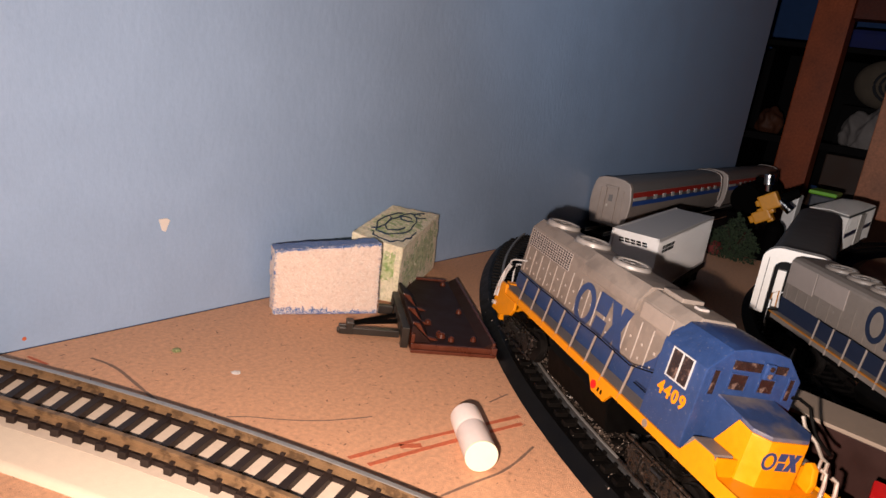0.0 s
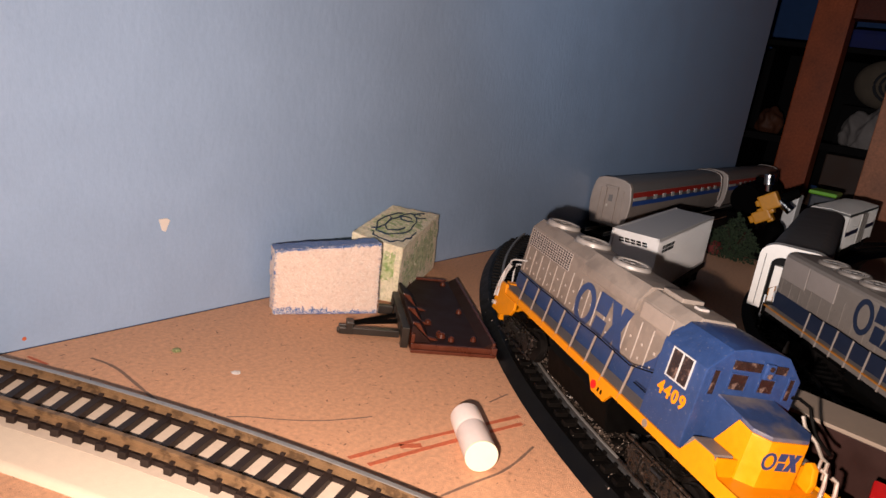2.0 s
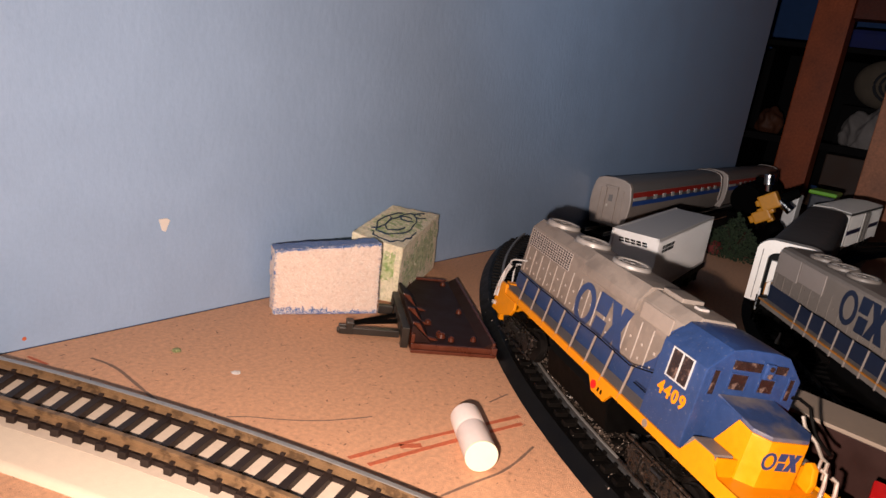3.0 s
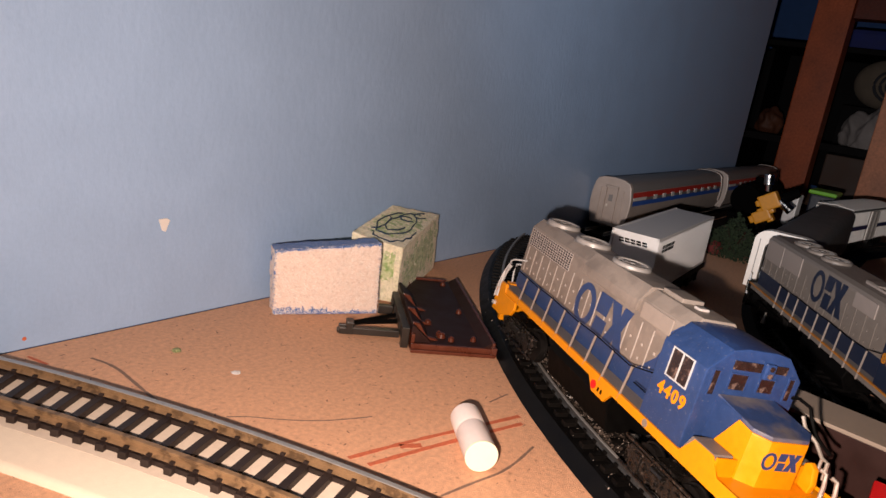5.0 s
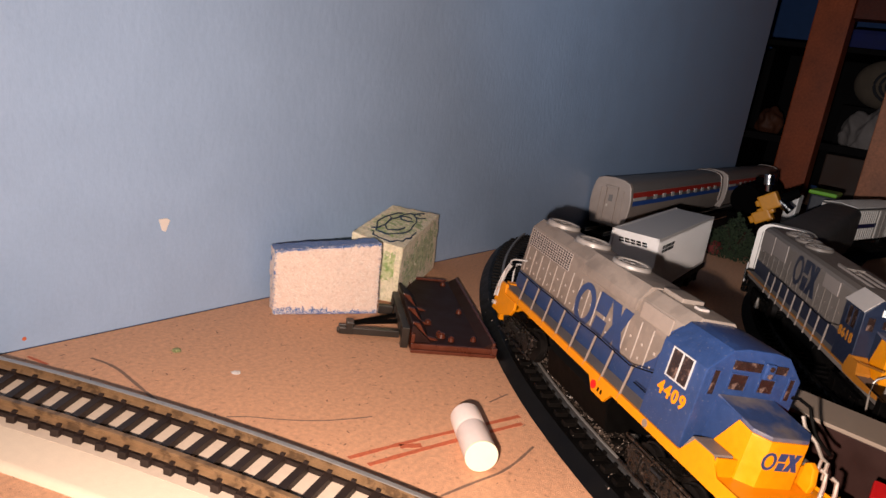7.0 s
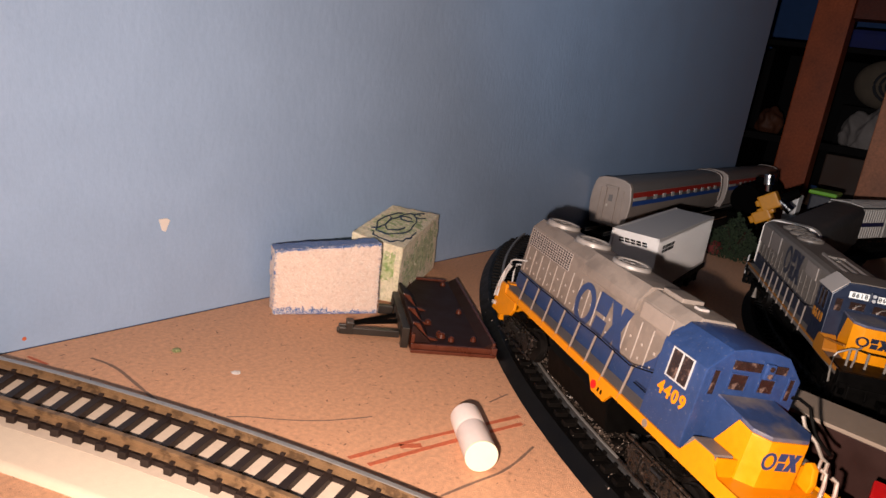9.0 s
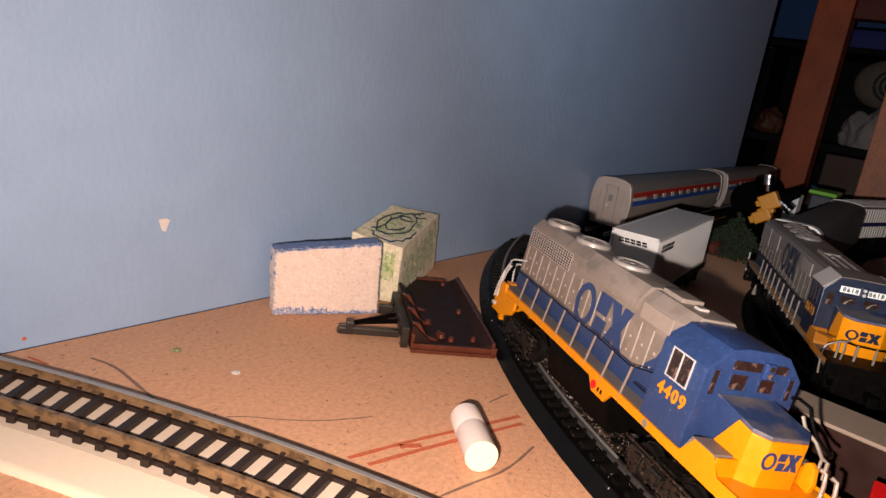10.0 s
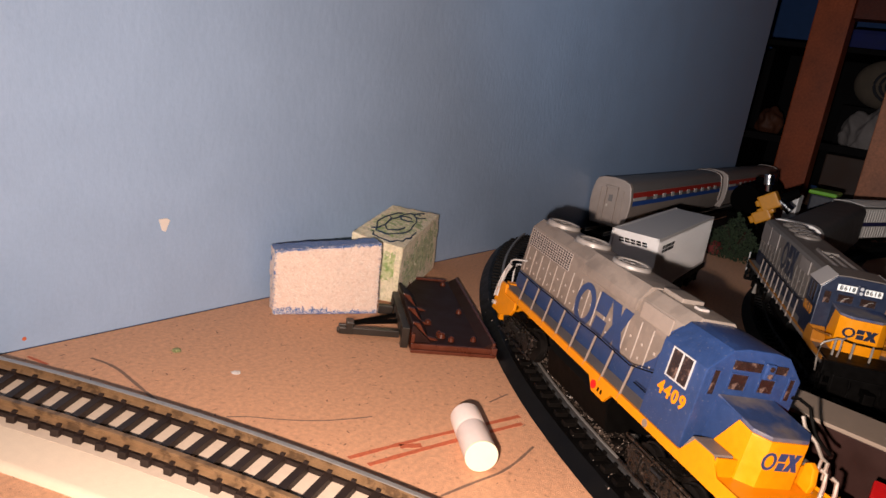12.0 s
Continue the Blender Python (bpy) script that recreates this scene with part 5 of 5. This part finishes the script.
rod(b, (60, 0, 48), (60, 0, 55), 6, 18)
part("dome", b, M_DEEPBLACK, wag, "", 0.8)
box_part("wagon_frame", (-4, 124, -13, 13, 12, 19.4), M_DEEPBLACK, wag, "", 0.6)
for x in (20, 100):
    truck(wag, x, 34, 2)
toy = thing("toy_figure", mm(702, 134, 0.5), "yellow plastic toy with two shiny metal cylinders", "toy")
M_TOY = mat("yellow_toy_plastic", (0.55, 0.22, 0.004), 0.45, spread=0.1)
M_CHROME = mat("chrome", (0.8, 0.8, 0.8), 0.12, metal=1.0, spread=0.05)
b = B()
rod(b, (4, -8, 0), (4, -8, 24), 9.5, 18, 8)
bmesh.ops.create_icosphere(b, subdivisions=3, radius=8.6, matrix=Matrix.Translation((4, -8, 24)))
part("foot", b, M_DEEPBLACK, toy, "black rounded foot", 0, 60)
for nm, d, at in (("chest", (-6, 6, -8.5, 8.5, -7, 8), mm(0, 1.0, 49.0, -34)), ("shoulder", (-5, 5, 3.0, 9.5, -3, 3), mm(0, 4.0, 49.5, -34)), ("waist", (-5, 5, -7, 7, -4, 4), mm(0, 2.2, 40.5, -34)), ("hip", (-6, 6, -8.0, 8.0, -5.5, 5.5), mm(0, 4.4, 35.0, -34)), ("knee", (-4.5, 4.5, 4.0, 11.5, -3.0, 4.0), mm(0, 4.4, 34.5, -34)), ("toe", (-4.5, 4.5, -8, -2, -8.5, -3), mm(0, 4.4, 36.0, -34))):
    box_part(nm, d, M_TOY, toy, "", 1.5, at)
b = B()
rod(b, (0, 5.0, 58), (0, 6.0, 64), 2.6, 18)
rod(b, (0, 6.0, 64), (0, 7.8, 73.5), 4.4, 20)
part("metal_cylinder", b, M_CHROME, toy, "shiny metal cylinder", 0.4)
b = B()
rod(b, (0, -6.5, 52), (0, -18, 45), 4.2, 20)
rod(b, (0, -11.5, 49), (0, -13, 48), 4.8, 20)
part("metal_cylinder", b, M_CHROME, toy, "shiny metal cylinder", 0.3)
b = B()
rod(b, (2, -7, 53), (6, -20, 62), 5.0, 16, 4.0)
part("dark_arm", b, M_DEEPBLACK, toy, "black arm behind the cylinder")
# bush of small clumps
bush = thing("model_bush", mm(640, 143, 0), "dark green model bush of foam clumps", "model bush")
random.seed(5)
b = B()
for k in range(2600):
    a, rr = random.uniform(0, 6.283), random.uniform(0, 1) ** 0.6
    h = random.random()
    c = Vector((13 * rr * math.cos(a), 21 * rr * math.sin(a), 2 + 40 * h * (1 - 0.6 * rr)))
    c += noise.noise_vector(c * 0.12) * 5
    c.z = max(c.z, 1.2)
    d = Vector((random.gauss(0, 1), random.gauss(0, 1), random.gauss(0, 0.8))).normalized() * random.uniform(0.9, 1.9)
    w = d.orthogonal().normalized() * random.uniform(0.5, 1.0)
    q = d.cross(w).normalized() * 0.5
    v = [b.verts.new(p) for p in (c - d, c + w, c + d, c - w, c + q)]
    for f in ((0, 1, 4), (1, 2, 4), (2, 3, 4), (3, 0, 4), (3, 2, 1, 0)):
        b.faces.new([v[x] for x in f])
part("foliage", b, M_GREEN, bush, "ragged dark green clumps", 0, 80)
b = B()
for k in range(5):
    a = k * 1.3
    wire(b, [(0, 0, 0), (3 * math.cos(a), 5 * math.sin(a), 14), (7 * math.cos(a), 12 * math.sin(a), 27)], 0.8, 5)
part("twigs", b, M_DKBROWN, bush)
b = B()
bmesh.ops.create_icosphere(b, subdivisions=3, radius=7, matrix=Matrix.Translation((0, 15, 6)))
for v in b.verts:
    v.co += noise.noise_vector(v.co * 0.4) * 2
part("red_clump", b, mat("dark_red_clump", (0.10, 0.008, 0.006), 0.8, spread=0.3), bush, "dark red clump at the foot", 0, 80)

# ---- box beside the tracks ----
pb = thing("low_box", mm(267, 36, 0, 0, 0, -98), "low brown box with a pale grey top beside the rails", "box")
box_part("box_side", (0, 62, -10, 10, 0, 30.5), M_DKBROWN, pb, "", 0.3)
box_part("box_lid", (-0.5, 62.5, -10.6, 10.6, 30.6, 32), M_LID, pb, "pale grey lid", 0.3)
block("red_block", (213.5, 231, -45, -3.2, 0, 29), M_RED, "bright red plastic block beside the rails", "block", 0.8)

M_TAG = mat("yellow_tag_plastic", (0.75, 0.36, 0.01), 0.4, spread=0.08)
tag = thing("yellow_tag", mm(217.5, 3.5, 0, 0, 0, 30), "yellow plastic tag with dark marks by the rails", "tag")
b = B()
rod(b, (0, 0, 0), (0, 0, 24), 3.6, 20)
part("tag_body", b, M_TAG, tag, "", 0.5)
for x, y in ((-1.5, 0.4), (0.3, -1.0), (1.4, 0.8)):
    box_part("tag_mark", (x - 0.3, x + 0.3, y - 0.9, y + 0.9, 23.98, 24.12), M_BLACK, tag)

# ---- pen marks, crumbs and chips ----
M_PENR = mat("red_marker", (0.48, 0.115, 0.05), 0.8, spread=0.25, grain=700)
M_PENC = mat("pencil", (0.20, 0.12, 0.085), 0.8, spread=0.3, grain=900)


def stroke(pts, w, material, label):
    """A drawn line: a film of ink along points, its ends narrowed."""
    b = B()
    fine = []
    for i in range(len(pts) - 1):
        for k in range(8):
            t = k / 8
            fine.append(Vector(pts[i]).lerp(Vector(pts[i + 1]), t))
    fine.append(Vector(pts[-1]))
    sm = [sum((fine[min(max(i + k, 0), len(fine) - 1)] for k in range(-4, 5)), Vector((0, 0))) / 9 for i in range(len(fine))]
    rows = []
    for i, p in enumerate(sm):
        d = (sm[min(i + 1, len(sm) - 1)] - sm[max(i - 1, 0)]).normalized()
        q = Vector((-d.y, d.x)) * w * (0.5 + 0.22 * noise.noise(Vector((p.x * 0.6, p.y * 0.6, w))))
        rows.append([b.verts.new((p.x + s * q.x, p.y + s * q.y, z)) for s, z in ((1, 0.0), (1, 0.06), (-1, 0.06), (-1, 0.0))])
    for u, v in zip(rows, rows[1:]):
        for k in range(3):
            b.faces.new((u[k], u[k + 1], v[k + 1], v[k]))
    bmesh.ops.recalc_face_normals(b, faces=b.faces)
    tagged(part("pen_mark", b, material), label, "pen mark", "pen marks")


stroke([(150, 132.5), (176, 126), (197, 119.5), (231, 109)], 1.9, M_PENR, "red marker line drawn on the board")
stroke([(153, 125.5), (173, 120.7), (197, 114), (226, 105.5)], 1.9, M_PENR, "red marker line drawn on the board")
stroke([(171, 126.5), (180, 120.5)], 2.6, M_PENR, "short red marker line crossing another")
stroke([(108.5, 255), (112, 241.5)], 1.2, M_PENR, "short faint red marker line by the wall")
stroke([(125.3, 241.9), (129.6, 229.6), (127.9, 213), (127, 196)], 1.3, M_PENC, "curved pencil line on the board")
stroke([(138, 176), (145, 171.4), (150, 165.3), (161, 155), (172, 148.8), (180.8, 144.6)], 0.6, M_PENC, "long thin pencil line on the board")
stroke([(158, 99.7), (177.7, 96), (190, 93), (214, 95.5)], 1.0, M_PENC, "faint pencil line near the black bed")
stroke([(223.7, 124.6), (241, 123.6)], 0.7, M_PENC, "short pencil line near the black bed")


def crumb(name, x, y, z, r, material, label, flat=0.4):
    b = B()
    bmesh.ops.create_icosphere(b, subdivisions=3, radius=r)
    for v in b.verts:
        v.co = v.co + noise.noise_vector(v.co * 1.3 + Vector((x, y, 0))) * r * 0.6
        v.co.z = max(v.co.z, -r * 0.5) * flat
    tagged(part(name, b, material, None, "", 0, 80, mm(x, y, z + r * 0.5 * flat)), label, "crumb", "crumbs")


crumb("green_crumb", 154.5, 229, 0.05, 1.7, mat("green_fluff", (0.27, 0.29, 0.13), 0.9, spread=0.4, grain=900), "small green fluff crumb on the board")
crumb("white_crumb", 161.5, 200.2, 0.05, 1.6, M_WHITE, "small white crumb on the board", 0.3)
# dark fibre flecks in the hardboard
random.seed(21)
b = B()
for k in range(460):
    x, y = random.uniform(70, 330), random.uniform(50, 256)
    a, l, w = random.uniform(0, 3.14), random.uniform(0.3, 1.5), random.uniform(0.10, 0.30)
    d, q = Vector((math.cos(a), math.sin(a), 0)) * l, Vector((-math.sin(a), math.cos(a), 0)) * w
    c = Vector((x, y, 0.01))
    v = [b.verts.new(p) for p in (c - d, c - q + d * 0.1, c + d, c + q - d * 0.2, c + Vector((0, 0, 0.05)))]
    for f in ((0, 1, 4), (1, 2, 4), (2, 3, 4), (3, 0, 4)):
        b.faces.new([v[n] for n in f])
tagged(part("board_flecks", b, mat("dark_wood_fleck", (0.15, 0.07, 0.042), 0.8, spread=0.3), None, "", 0, 80), "dark fibre flecks scattered in the hardboard", "flecks", kind="stuff")
# chipped paint on the wall
b = B()
prism(b, [(-2.6, 2.8), (1.2, 3.0), (2.7, 2.0), (0.9, -3.0), (-0.8, -2.2)], -0.35, 0.3, "y")
tagged(part("paint_chip", b, M_WHITE, None, "", 0.15, at=mm(165.6, 260, 43.2)), "white chip in the blue wall paint", "paint chip")
b = B()
rod(b, (0, -0.08, 0), (0, 0.2, 0), 0.8, 10)
tagged(part("red_dot", b, M_PENR, None, "", 0, at=mm(110.7, 260, 4.1)), "tiny red pen dot on the wall", "pen mark")


# ---- movement: the inner train backs round its curve and stops ----
# degrees travelled along the curve
TRAVEL = [(0, 0.0), (0.6, 0.0), (1.0, 0.3), (1.5, 0.75), (2.0, 1.4), (2.5, 2.2), (3.0, 3.2), (3.5, 4.4), (4.0, 5.6), (4.5, 6.8), (5.0, 8.0), (5.5, 9.2), (6.0, 10.4), (6.5, 11.5), (7.0, 12.5),
          (7.5, 13.5), (8.0, 14.4), (8.5, 15.3), (9.0, 16.2), (9.5, 16.9), (10.0, 17.4), (10.5, 17.7), (11.0, 17.8), (12.0, 17.8)]


def rail_point(s):
    """The middle of the inner track, s millimetres past the end of its first curve."""
    if s < 0:
        return Vector(arc(*INN, math.degrees(-s / INN[2])))
    if s < RUN:
        return Vector((INN[0] + s, INN[1] + INN[2]))
    return Vector(arc(*FAR, -math.degrees((s - RUN) / FAR[2])))


def on_rails(s, half, lift=8.9):
    """A car whose middle stands at s, its trucks half millimetres before and behind."""
    p, q = rail_point(s - half), rail_point(s + half)
    m, d = (p + q) / 2, p - q
    return mm(m.x, m.y, lift, 0, 0, math.degrees(math.atan2(d.y, d.x)))


def on_curve(a, back, lift=8.9, inset=4.0):
    """The pose of a vehicle whose middle stands at angle a, its own origin lying back millimetres behind that middle."""
    x, y = arc(INN[0], INN[1], INN[2] - inset, a)
    h = radians(180 + a)
    return mm(x - back * math.cos(h), y - back * math.sin(h), lift, 0, 0, 180 + a)


def motions():
    for w in b_wheels:
        x, z = w.location.x / S, w.location.z / S
        walk(w, [(t, mm(x, 0, z, 0, -math.degrees(radians(d) * INN[2] / 6.2), 0)) for t, d in TRAVEL])
    walk(b_th, [(t, on_curve(40.7 - d, 101.0)) for t, d in TRAVEL])
    walk(c_th, [(t, on_rails(-38.0 + radians(d) * INN[2], 90.0)) for t, d in TRAVEL])
    walk(d_th, [(t, on_rails(178.0 + radians(d) * INN[2], 50.0)) for t, d in TRAVEL])


motions()
